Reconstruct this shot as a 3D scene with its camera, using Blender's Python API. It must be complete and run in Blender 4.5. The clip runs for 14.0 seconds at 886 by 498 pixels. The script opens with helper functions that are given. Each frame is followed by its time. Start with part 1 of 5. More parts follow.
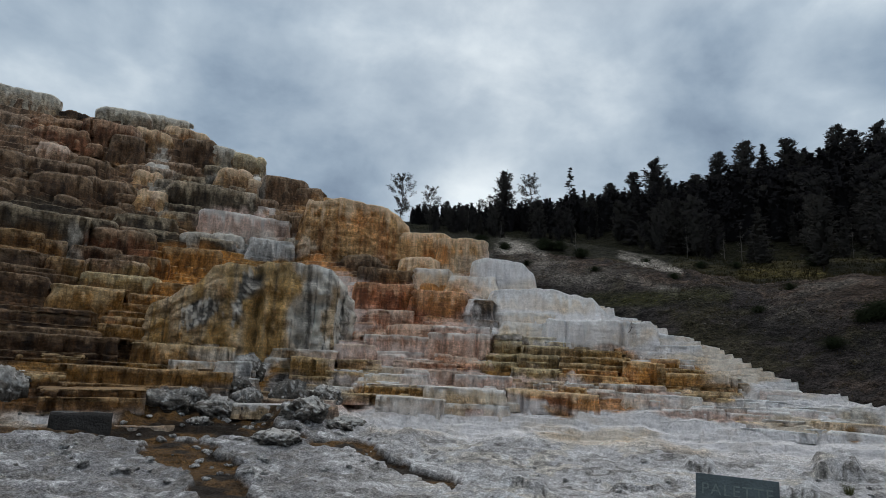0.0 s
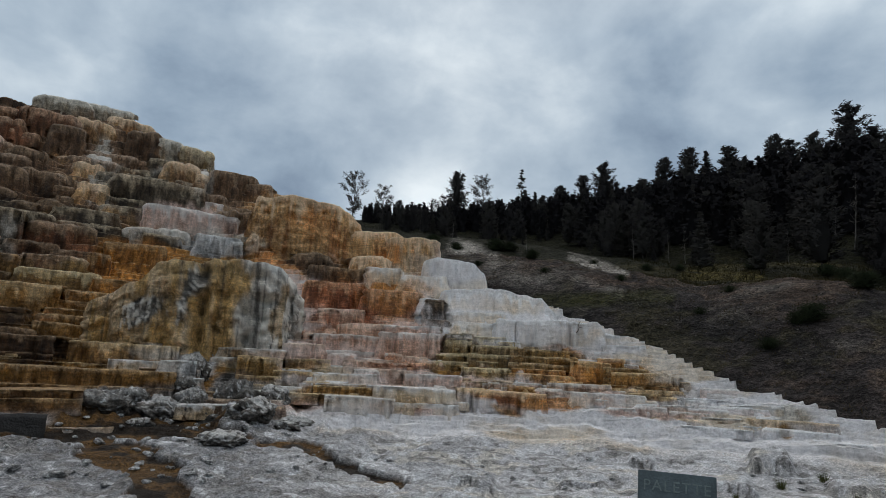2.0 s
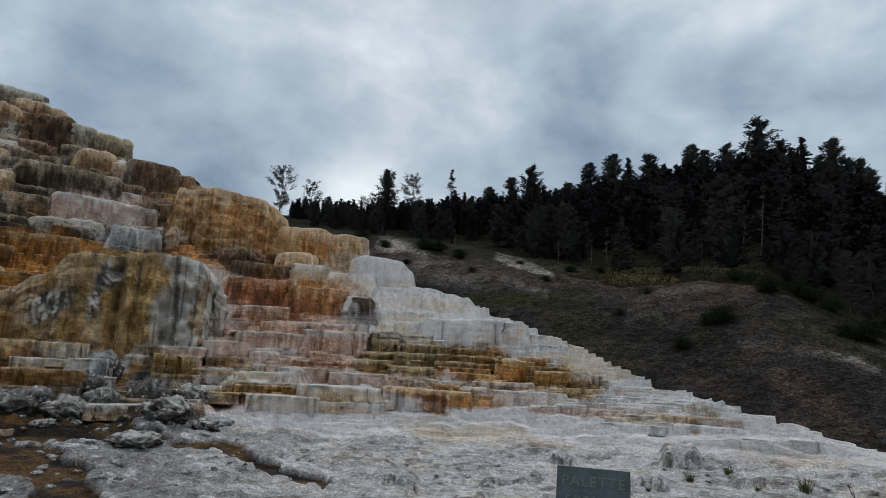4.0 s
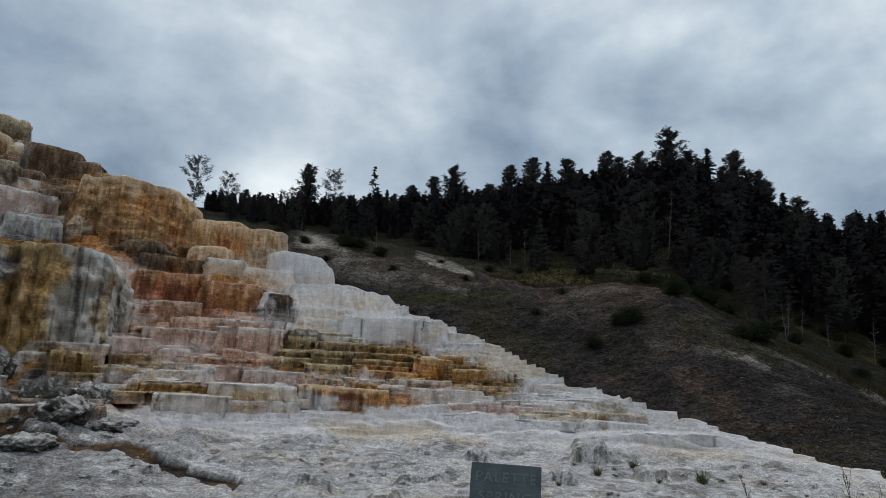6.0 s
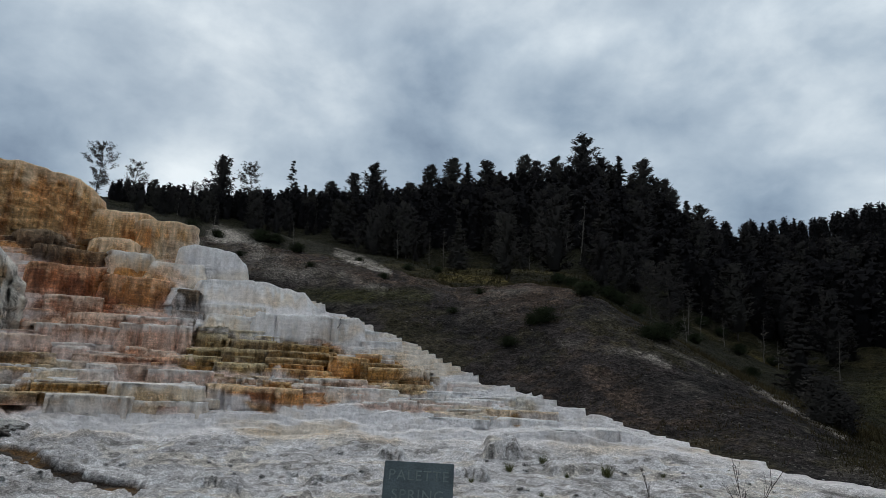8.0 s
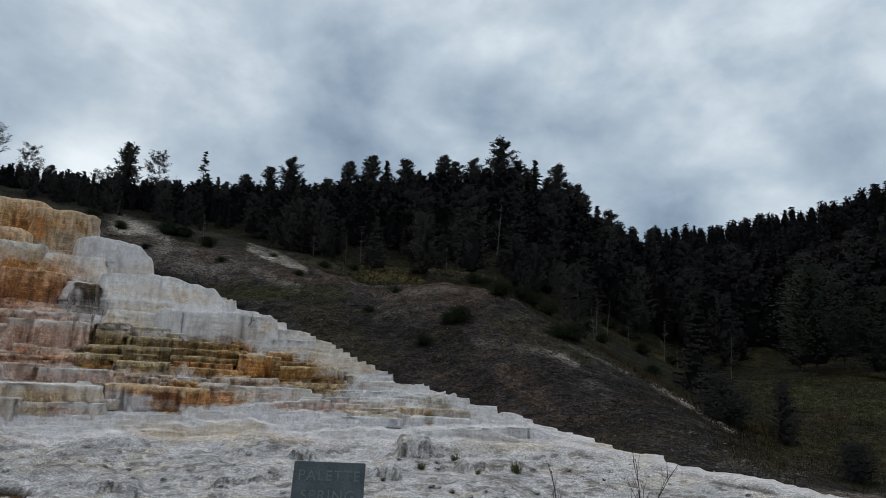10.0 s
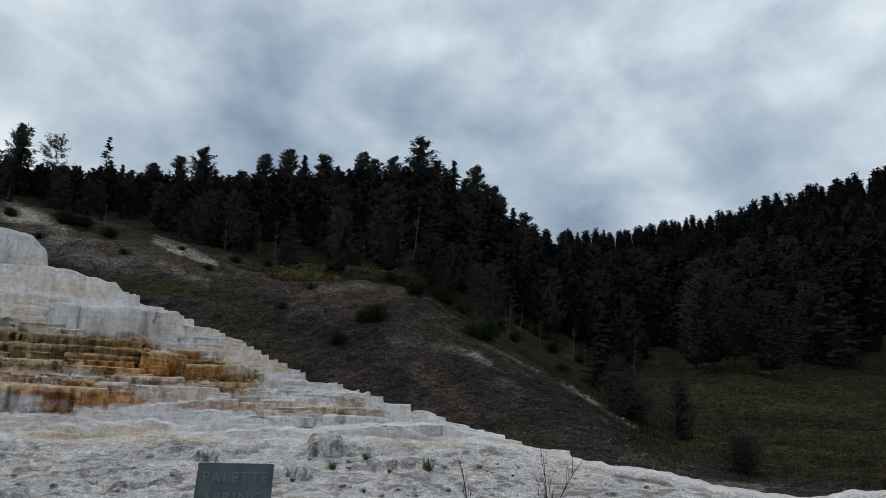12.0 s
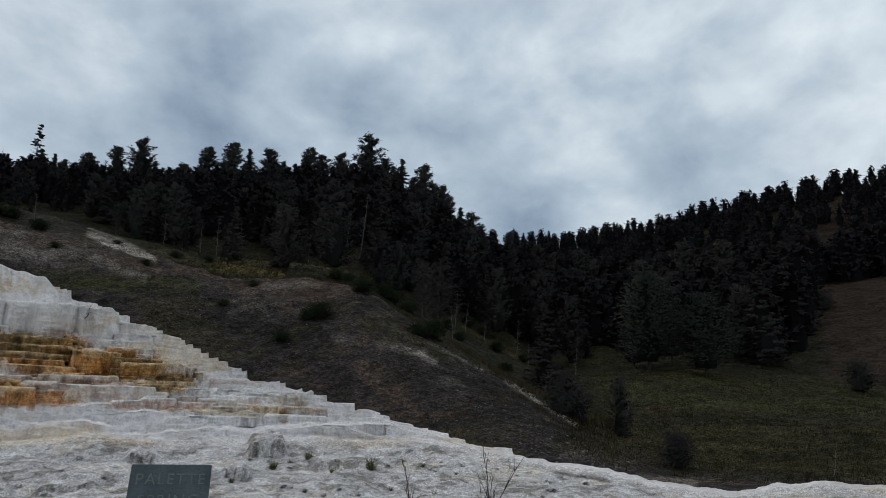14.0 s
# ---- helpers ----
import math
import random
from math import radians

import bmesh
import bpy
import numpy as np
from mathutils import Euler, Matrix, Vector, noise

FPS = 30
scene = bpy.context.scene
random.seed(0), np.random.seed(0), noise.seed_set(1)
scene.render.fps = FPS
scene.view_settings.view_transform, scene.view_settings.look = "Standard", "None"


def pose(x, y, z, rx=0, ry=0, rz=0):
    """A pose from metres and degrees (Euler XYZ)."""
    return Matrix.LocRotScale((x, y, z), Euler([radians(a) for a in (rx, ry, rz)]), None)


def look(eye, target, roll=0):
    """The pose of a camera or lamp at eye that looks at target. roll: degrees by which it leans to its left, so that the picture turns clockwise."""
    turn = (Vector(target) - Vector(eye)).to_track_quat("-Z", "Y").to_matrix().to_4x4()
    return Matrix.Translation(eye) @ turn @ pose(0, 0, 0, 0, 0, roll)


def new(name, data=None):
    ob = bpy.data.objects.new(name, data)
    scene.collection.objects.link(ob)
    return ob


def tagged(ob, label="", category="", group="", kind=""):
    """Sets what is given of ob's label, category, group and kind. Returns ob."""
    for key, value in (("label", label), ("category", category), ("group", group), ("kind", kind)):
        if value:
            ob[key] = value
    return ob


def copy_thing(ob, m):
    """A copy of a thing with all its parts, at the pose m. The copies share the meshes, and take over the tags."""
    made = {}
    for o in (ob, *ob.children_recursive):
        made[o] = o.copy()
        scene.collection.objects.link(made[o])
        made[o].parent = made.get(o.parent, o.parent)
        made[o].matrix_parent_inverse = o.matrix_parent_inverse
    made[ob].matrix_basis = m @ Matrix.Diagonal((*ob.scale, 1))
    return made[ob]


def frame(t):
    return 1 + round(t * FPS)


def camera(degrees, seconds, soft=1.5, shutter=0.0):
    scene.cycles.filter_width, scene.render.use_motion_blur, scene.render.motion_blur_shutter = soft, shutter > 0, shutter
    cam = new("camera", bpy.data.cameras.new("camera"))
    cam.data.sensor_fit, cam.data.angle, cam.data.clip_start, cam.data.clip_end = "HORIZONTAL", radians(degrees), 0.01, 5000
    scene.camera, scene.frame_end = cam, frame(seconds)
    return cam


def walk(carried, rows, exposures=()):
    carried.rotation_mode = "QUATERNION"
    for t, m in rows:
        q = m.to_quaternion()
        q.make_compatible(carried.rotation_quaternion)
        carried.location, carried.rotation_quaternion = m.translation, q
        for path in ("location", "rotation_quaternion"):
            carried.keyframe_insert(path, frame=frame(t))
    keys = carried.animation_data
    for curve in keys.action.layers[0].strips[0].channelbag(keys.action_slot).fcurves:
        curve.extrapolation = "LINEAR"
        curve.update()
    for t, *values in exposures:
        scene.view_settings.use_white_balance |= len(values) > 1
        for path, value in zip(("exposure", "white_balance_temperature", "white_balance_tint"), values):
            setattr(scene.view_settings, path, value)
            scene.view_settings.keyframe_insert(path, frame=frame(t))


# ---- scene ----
cam = camera(69.14, 14.0, soft=0.5)
EYE, ARM = 1.6, 0.05
# seconds, heading to the right, pitch up, lean to the left (degrees)
ROWS = [
    (0.0, 0.01, 11.80, 2.90),
    (0.5, 0.87, 11.83, 2.91),
    (1.0, 2.85, 11.91, 2.85),
    (1.5, 4.21, 11.96, 2.80),
    (2.0, 4.38, 11.97, 2.80),
    (2.5, 5.03, 12.00, 2.81),
    (3.0, 6.93, 12.04, 2.78),
    (5.5, 16.17, 12.27, 2.53),
    (6.0, 18.01, 12.29, 2.49),
    (6.5, 19.85, 12.34, 2.41),
    (7.0, 21.69, 12.38, 2.36),
    (7.5, 23.52, 12.44, 2.29),
    (8.0, 25.38, 12.45, 2.20),
    (10.5, 34.76, 12.63, 1.85),
    (11.0, 36.64, 12.64, 1.78),
    (11.5, 38.53, 12.65, 1.69),
    (12.0, 40.40, 12.68, 1.64),
    (12.5, 42.22, 12.69, 1.58),
    (13.0, 43.76, 12.70, 1.54),
    (13.5, 44.98, 12.71, 1.52),
    (14.0, 45.24, 12.70, 1.50),
]


def eye_pose(head, pitch, lean):
    h = radians(head)
    return pose(ARM * math.sin(h), ARM * (math.cos(h) - 1), EYE, 0, 0, -head) @ pose(0, 0, 0, 90 + pitch) @ pose(0, 0, 0, 0, 0, lean)


walk(cam, [(t, eye_pose(h, p, l)) for t, h, p, l in ROWS])

# ---- light ----
world = bpy.data.worlds.new("overcast_sky")
scene.world = world
world.use_nodes = True
WN, WL = world.node_tree.nodes, world.node_tree.links
WN.clear()


def wnode(kind, **values):
    n = WN.new(kind)
    for k, v in values.items():
        setattr(n, k, v)
    return n


SUN_ELEV, SUN_HEAD = 32.0, 4.0
sky = wnode("ShaderNodeTexSky", sky_type="NISHITA", sun_disc=False, sun_elevation=radians(SUN_ELEV), sun_rotation=radians(SUN_HEAD))
coord = wnode("ShaderNodeTexCoord")


def wmath(op, a, b=None, c=None):
    n = wnode("ShaderNodeMath", operation=op)
    for i, v in enumerate((a, b, c)):
        if v is None:
            continue
        if isinstance(v, (int, float)):
            n.inputs[i].default_value = v
        else:
            WL.new(v, n.inputs[i])
    return n.outputs[0]


def toward(head, elev, sharp):
    """1 towards a part of the sky, falling away softly round it."""
    h, e = radians(head), radians(elev)
    d = wnode("ShaderNodeVectorMath", operation="DOT_PRODUCT")
    WL.new(coord.outputs["Generated"], d.inputs[0])
    d.inputs[1].default_value = (math.sin(h) * math.cos(e), math.cos(h) * math.cos(e), math.sin(e))
    return wmath("POWER", wmath("MAXIMUM", d.outputs["Value"], 0.0), float(sharp))


def cloud_noise(scale, tall, detail, rough, bend, shift):
    m = wnode("ShaderNodeMapping")
    m.inputs["Scale"].default_value = (1, 1, tall)
    m.inputs["Location"].default_value = shift
    WL.new(coord.outputs["Generated"], m.inputs["Vector"])
    n = wnode("ShaderNodeTexNoise")
    n.inputs["Scale"].default_value, n.inputs["Detail"].default_value = scale, detail
    n.inputs["Roughness"].default_value, n.inputs["Distortion"].default_value = rough, bend
    WL.new(m.outputs["Vector"], n.inputs["Vector"])
    return n.outputs["Fac"]


cover = wmath("MULTIPLY_ADD", cloud_noise(2.8, 1.6, 9, 0.5, 0.12, (0.3, 0.1, 0.4)), 1.05, -0.22)
cover = wmath("MULTIPLY_ADD", cloud_noise(7.5, 1.4, 7, 0.55, 0.2, (1.3, 2.1, 0.4)), 0.44, cover)
for head, elev, sharp, push in ((3, 16, 240, 0.34), (-26, 27, 40, 0.14), (68, 27, 16, 0.09), (25, 25, 45, -0.26), (21, 26, 300, -0.10), (14, 24, 260, 0.16), (54, 16, 200, -0.16), (-7, 24, 60, 0.10), (50, 27, 40, 0.12), (34, 30, 120, 0.06), (-20, 21, 160, -0.06), (30, 18, 200, 0.05), (18, 19, 160, 0.20), (31, 20, 160, 0.14)):
    cover = wmath("MULTIPLY_ADD", toward(head, elev, sharp), push, cover)
cloud = wnode("ShaderNodeValToRGB")
stops = cloud.color_ramp.elements
stops.new(0.5)
stops.new(0.6)
for e, (p, c) in zip(stops, ((0.24, (0.125, 0.185, 0.28)), (0.44, (0.295, 0.385, 0.49)), (0.61, (0.455, 0.55, 0.645)), (0.87, (0.83, 0.91, 0.96)))):
    e.position, e.color = p, (*c, 1)
WL.new(cover, cloud.inputs["Fac"])
clear = wnode("ShaderNodeVectorMath", operation="SCALE")
clear.inputs["Scale"].default_value = 0.05
WL.new(sky.outputs["Color"], clear.inputs[0])
blend = wnode("ShaderNodeMixRGB")
blend.inputs["Fac"].default_value = 0.95
WL.new(clear.outputs["Vector"], blend.inputs["Color1"])
WL.new(cloud.outputs["Color"], blend.inputs["Color2"])
back = wnode("ShaderNodeBackground")
height = wnode("ShaderNodeSeparateXYZ")
WL.new(coord.outputs["Generated"], height.inputs[0])
rise = wnode("ShaderNodeMapRange", interpolation_type="SMOOTHSTEP")
for i, v in ((1, 0.45), (2, 1.0), (3, 1.0), (4, 2.0)):
    rise.inputs[i].default_value = v
WL.new(height.outputs["Z"], rise.inputs[0])
WL.new(rise.outputs[0], back.inputs["Strength"])
grey_top = wnode("ShaderNodeMapRange")
for i, v in ((1, 0.5), (2, 0.85), (3, 0.0), (4, 0.8)):
    grey_top.inputs[i].default_value = v
WL.new(height.outputs["Z"], grey_top.inputs[0])
top_tint = wnode("ShaderNodeMixRGB")
WL.new(grey_top.outputs[0], top_tint.inputs["Fac"])
WL.new(blend.outputs["Color"], top_tint.inputs["Color1"])
top_tint.inputs["Color2"].default_value = (0.55, 0.54, 0.525, 1)
WL.new(top_tint.outputs["Color"], back.inputs["Color"])

WL.new(back.outputs["Background"], wnode("ShaderNodeOutputWorld").inputs["Surface"])

sun = new("sun", bpy.data.lights.new("sun", "SUN"))
sun.data.energy, sun.data.angle, sun.data.color = 0.8, radians(25), (1.0, 0.96, 0.9)
sun.matrix_world = look((0, 0, 0), (-math.sin(radians(SUN_HEAD)), -math.cos(radians(SUN_HEAD)), -math.tan(radians(SUN_ELEV))))


# ---- numeric noise ----
def hashed(i, j, seed):
    h = (i.astype(np.int64) * 374761393 + j.astype(np.int64) * 668265263 + seed * 974711) & 0x7FFFFFFF
    h = ((h ^ (h >> 13)) * 1274126177) & 0x7FFFFFFF
    return ((h ^ (h >> 16)) & 0xFFFF) / 65535.0


def vnoise(x, y, seed=0):
    i, j = np.floor(x), np.floor(y)
    u, v = x - i, y - j
    u, v = u * u * u * (u * (u * 6 - 15) + 10), v * v * v * (v * (v * 6 - 15) + 10)
    a, b = hashed(i, j, seed), hashed(i + 1, j, seed)
    c, d = hashed(i, j + 1, seed), hashed(i + 1, j + 1, seed)
    return 2 * (a + (b - a) * u + (c - a) * v + (a - b - c + d) * u * v) - 1


def fbm(x, y, octaves=4, seed=0, gain=0.5):
    total, amp, size = 0 * x, 1.0, 0.0
    for o in range(octaves):
        total = total + amp * vnoise(x * 2 ** o + 17.3 * o, y * 2 ** o - 9.1 * o, seed + o)
        size += amp
        amp *= gain
    return total / size


def cells(x, y, seed=0):
    """Distance to the nearest of scattered points, one in each unit cell."""
    i, j = np.floor(x), np.floor(y)
    best = np.full(x.shape, 9.0)
    for di in (-1, 0, 1):
        for dj in (-1, 0, 1):
            px = i + di + 0.15 + 0.7 * hashed(i + di, j + dj, seed)
            py = j + dj + 0.15 + 0.7 * hashed(i + di, j + dj, seed + 51)
            best = np.minimum(best, (px - x) ** 2 + (py - y) ** 2)
    return np.sqrt(best)


def smooth(a, b, x):
    t = np.clip((x - a) / (b - a), 0, 1)
    return t * t * (3 - 2 * t)


def tan_d(e):
    return np.tan(np.radians(e))


# ---- materials ----
def material(name):
    m = bpy.data.materials.new(name)
    m.use_nodes = True
    return m, m.node_tree.nodes, m.node_tree.links, m.node_tree.nodes["Principled BSDF"]


def ramp(nodes, stops):
    r = nodes.new("ShaderNodeValToRGB")
    el = r.color_ramp.elements
    while len(el) < len(stops):
        el.new(0.5)
    for e, (p, c) in zip(el, stops):
        e.position, e.color = p, (*c, 1)
    return r


def noise_node(nodes, links, vec, scale, detail=5, rough=0.55):
    n = nodes.new("ShaderNodeTexNoise")
    n.inputs["Scale"].default_value, n.inputs["Detail"].default_value, n.inputs["Roughness"].default_value = scale, detail, rough
    if vec is not None:
        links.new(vec, n.inputs["Vector"])
    return n


def plain(name, colour, rough=0.8, vary=0.35, scale=3.0, bump=0.3, metal=0.0, gloss=0.3):
    """A solid colour with two scales of variation and fine relief."""
    m, N, L, B = material(name)
    pos = N.new("ShaderNodeNewGeometry").outputs["Position"]
    n1, n2 = noise_node(N, L, pos, scale), noise_node(N, L, pos, scale * 9)
    mix = N.new("ShaderNodeMath")
    mix.operation = "MULTIPLY_ADD"
    L.new(n2.outputs["Fac"], mix.inputs[0])
    mix.inputs[1].default_value = 0.45
    L.new(n1.outputs["Fac"], mix.inputs[2])
    lo, hi = [c * (1 - vary) for c in colour], [min(1, c * (1 + vary)) for c in colour]
    r = ramp(N, [(0.5, lo), (0.95, hi)])
    L.new(mix.outputs[0], r.inputs["Fac"])
    L.new(r.outputs["Color"], B.inputs["Base Color"])
    B.inputs["Roughness"].default_value, B.inputs["Metallic"].default_value = rough, metal
    B.inputs["Specular IOR Level"].default_value = gloss
    b = N.new("ShaderNodeBump")
    b.inputs["Strength"].default_value, b.inputs["Distance"].default_value = bump, 0.3 / scale
    L.new(mix.outputs[0], b.inputs["Height"])
    L.new(b.outputs["Normal"], B.inputs["Normal"])
    return m


def pigment_material(name, rough, grains, bump, distance, gloss=0.35, flecks=0.0, pale_grain=0.24):
    """Colour from the mesh's own pigment layer, broken up by grain at several sizes."""
    m, N, L, B = material(name)
    pos = N.new("ShaderNodeNewGeometry").outputs["Position"]
    tint = N.new("ShaderNodeVertexColor")
    tint.layer_name = "pigment"
    colour, height = tint.outputs["Color"], None
    bright = N.new("ShaderNodeRGBToBW")
    L.new(colour, bright.inputs[0])
    calm = N.new("ShaderNodeMapRange")
    for i, v in ((1, 0.15), (2, 0.65), (3, 1.0), (4, pale_grain)):
        calm.inputs[i].default_value = v
    L.new(bright.outputs[0], calm.inputs[0])
    for scale, low, high, tall, relief in grains:
        drawn = N.new("ShaderNodeMapping")
        drawn.inputs["Scale"].default_value = (1, 1, tall)
        L.new(pos, drawn.inputs["Vector"])
        n = noise_node(N, L, drawn.outputs["Vector"], scale, 6, 0.6)
        r = ramp(N, [(0.39, (low,) * 3), (0.61, (high,) * 3)])
        L.new(n.outputs["Fac"], r.inputs["Fac"])
        mul = N.new("ShaderNodeMixRGB")
        mul.blend_type = "MULTIPLY"
        L.new(calm.outputs[0], mul.inputs["Fac"])
        L.new(colour, mul.inputs["Color1"])
        L.new(r.outputs["Color"], mul.inputs["Color2"])
        colour = mul.outputs["Color"]
        if not relief:
            continue
        b = N.new("ShaderNodeBump")
        b.inputs["Strength"].default_value, b.inputs["Distance"].default_value = bump * relief, distance / scale
        L.new(n.outputs["Fac"], b.inputs["Height"])
        if height:
            L.new(height, b.inputs["Normal"])
        height = b.outputs["Normal"]
    if flecks:
        n = noise_node(N, L, pos, 23, 5, 0.65)
        r = ramp(N, [(0.60, (0, 0, 0)), (0.66, (flecks,) * 3)])
        L.new(n.outputs["Fac"], r.inputs["Fac"])
        spot = N.new("ShaderNodeMixRGB")
        pale = N.new("ShaderNodeMapRange")
        for i, v in ((1, 0.03), (2, 0.3), (3, 0.0), (4, 1.0)):
            pale.inputs[i].default_value = v
        L.new(bright.outputs[0], pale.inputs[0])
        fleck = N.new("ShaderNodeMath")
        fleck.operation = "MULTIPLY"
        L.new(r.outputs["Color"], fleck.inputs[0])
        L.new(pale.outputs[0], fleck.inputs[1])
        L.new(fleck.outputs[0], spot.inputs["Fac"])
        L.new(colour, spot.inputs["Color1"])
        spot.inputs["Color2"].default_value = (0.78, 0.75, 0.70, 1)
        colour = spot.outputs["Color"]
    L.new(colour, B.inputs["Base Color"])
    L.new(height, B.inputs["Normal"])
    B.inputs["Roughness"].default_value, B.inputs["Specular IOR Level"].default_value = rough, gloss
    return m


TRAVERTINE = pigment_material("travertine", 0.6, [(0.9, 0.88, 1.2, 1, 0), (6.0, 0.66, 1.46, 0.12, 0.4), (2.6, 0.80, 1.3, 7.0, 0.25), (7.0, 0.82, 1.26, 1, 0.8), (20, 0.80, 1.3, 0.9, 1.0), (48, 0.80, 1.32, 1, 0.8)], 0.95, 1.1, 0.2, 0.5)
CRUST = pigment_material("white_crust", 0.75, [(0.9, 0.9, 1.18, 1, 0), (5.0, 0.82, 1.24, 1, 0.5), (16, 0.68, 1.42, 1, 1), (40, 0.60, 1.5, 1, 1.0)], 1.0, 1.2, 0.15, 0.4, 0.6)
EARTH = pigment_material("earth", 0.95, [(0.35, 0.7, 1.25, 1, 1), (2.2, 0.6, 1.45, 1, 1), (7, 0.5, 1.7, 1, 1), (19, 0.5, 1.8, 1, 0.8)], 0.9, 0.7, 0.08, 0.10)


def needle_material(name, dark, light, rough=0.85):
    """Foliage whose colour differs from tree to tree and from clump to clump."""
    m, N, L, B = material(name)
    pos = N.new("ShaderNodeNewGeometry").outputs["Position"]
    n = noise_node(N, L, pos, 0.5, 4)
    which = N.new("ShaderNodeObjectInfo")
    add = N.new("ShaderNodeMath")
    add.operation = "MULTIPLY_ADD"
    L.new(which.outputs["Random"], add.inputs[0])
    add.inputs[1].default_value = 0.55
    L.new(n.outputs["Fac"], add.inputs[2])
    r = ramp(N, [(0.42, dark), (1.0, light)])
    L.new(add.outputs[0], r.inputs["Fac"])
    L.new(r.outputs["Color"], B.inputs["Base Color"])
    B.inputs["Roughness"].default_value, B.inputs["Specular IOR Level"].default_value = rough, 0.08
    return m


# one foliage in two tones: haze put into the near trees' lighter colour
HAZED_NEEDLES = needle_material("hazed_needles", (0.034, 0.0315, 0.0315), (0.055, 0.0515, 0.046))
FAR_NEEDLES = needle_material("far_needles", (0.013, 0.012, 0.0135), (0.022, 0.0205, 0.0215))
SCRUB = plain("scrub_leaves", (0.025, 0.032, 0.016), 0.85, 0.5, 0.8, 0.0, gloss=0.05)
LEAVES = plain("broad_leaves", (0.020, 0.026, 0.016), 0.8, 0.3, 0.8, 0.0)
GRASS = plain("grass_blades", (0.075, 0.08, 0.025), 0.8, 0.5, 3, 0.0)
BARK = plain("bark", (0.05, 0.042, 0.036), 0.9, 0.4, 4)
GREY_WOOD = plain("weathered_wood", (0.13, 0.118, 0.105), 0.9, 0.4, 4)
TWIG = plain("twig_bark", (0.05, 0.035, 0.03), 0.9, 0.4, 9)
SIGN_PAINT = plain("sign_paint", (0.085, 0.11, 0.118), 0.55, 0.25, 8, 0.25)
SIGN_WHITE = plain("sign_lettering", (0.155, 0.19, 0.183), 0.7, 0.3, 14, 0.2)
DRY_GRASS = plain("dry_grass_blades", (0.050, 0.040, 0.020), 0.9, 0.5, 0.5, 0.0, gloss=0.05)
MEADOW = plain("meadow_blades", (0.030, 0.026, 0.012), 0.9, 0.55, 0.22, 0.0, gloss=0.05)


def stone_material(name, dark, light):
    m, N, L, B = material(name)
    r = ramp(N, [(0.25, dark), (0.8, [0.5 * (d + l) for d, l in zip(dark, light)]), (1.0, light)])
    L.new(N.new("ShaderNodeNewGeometry").outputs["Random Per Island"], r.inputs["Fac"])
    L.new(r.outputs["Color"], B.inputs["Base Color"])
    B.inputs["Roughness"].default_value, B.inputs["Specular IOR Level"].default_value = 0.95, 0.08
    return m


SCREE = stone_material("scree_stone", (0.025, 0.022, 0.02), (0.17, 0.155, 0.14))
SLAB = plain("dark_stone", (0.035, 0.032, 0.03), 0.5, 0.5, 3, 0.6)


# ---- mesh helpers ----
def sheet(name, x, y, z, colour, mat, parent=None, keep=None, front=None, front_rows=0):
    """A mesh from a grid of points (rows by columns) with a pigment layer."""
    rows, cols = x.shape
    me = bpy.data.meshes.new(name)
    me.vertices.add(rows * cols)
    me.vertices.foreach_set("co", np.stack([x, y, z], -1).astype(np.float32).ravel())
    i = np.arange(rows * cols).reshape(rows, cols)
    quads = np.stack([i[:-1, :-1], i[:-1, 1:], i[1:, 1:], i[1:, :-1]], -1).reshape(-1, 4)
    if keep is not None:
        quads = quads[(keep[:-1, :-1] & keep[1:, 1:] & keep[1:, :-1] & keep[:-1, 1:]).ravel()]
    me.loops.add(quads.size)
    me.loops.foreach_set("vertex_index", quads.ravel().astype(np.int32))
    me.polygons.add(len(quads))
    me.polygons.foreach_set("loop_start", np.arange(0, quads.size, 4, dtype=np.int32))
    me.polygons.foreach_set("use_smooth", np.ones(len(quads), dtype=bool))
    me.update(calc_edges=True)
    layer = me.color_attributes.new("pigment", "FLOAT_COLOR", "POINT")
    layer.data.foreach_set("color", np.concatenate([colour, np.ones((rows, cols, 1))], -1).astype(np.float32).ravel())
    me.materials.append(mat)
    if front:
        me.materials.append(front)
        me.polygons.foreach_set("material_index", (quads[:, 0] < front_rows * cols).astype(np.int32))
    ob = new(name, me)
    ob.parent = parent
    return ob


def part(name, bm, mat, parent=None, label="", flat=False):
    me = bpy.data.meshes.new(name)
    bm.to_mesh(me)
    bm.free()
    if not flat:
        me.polygons.foreach_set("use_smooth", [True] * len(me.polygons))
    me.materials.append(mat)
    ob = new(name, me)
    ob.parent = parent
    return tagged(ob, label)


# ---- the terraced fan ----
EL = [-14, -12, -9, -7, -5, -3, 0, 3, 6, 10, 15, 20, 24]
FAR = [5.5, 7.5, 10, 12, 14, 16, 19.5, 23, 27, 33, 41, 50, 58]
CREST_AZ = [-60, -36, -28, -22, -17, -12, -7.6, -4, 2, 5, 8, 13, 18, 23.6, 28.3, 34, 42, 52, 60, 66, 69, 72, 79, 95]
CREST_EL = [19.2, 19, 19.4, 19, 17.4, 15.5, 15.1, 12.8, 12.3, 10.8, 8.8, 7.7, 5.75, 3.7, 1.5, -0.1, -2.5, -4.65, -5.6, -6.6, -6.6, -5.6, -5.5, -5.5]
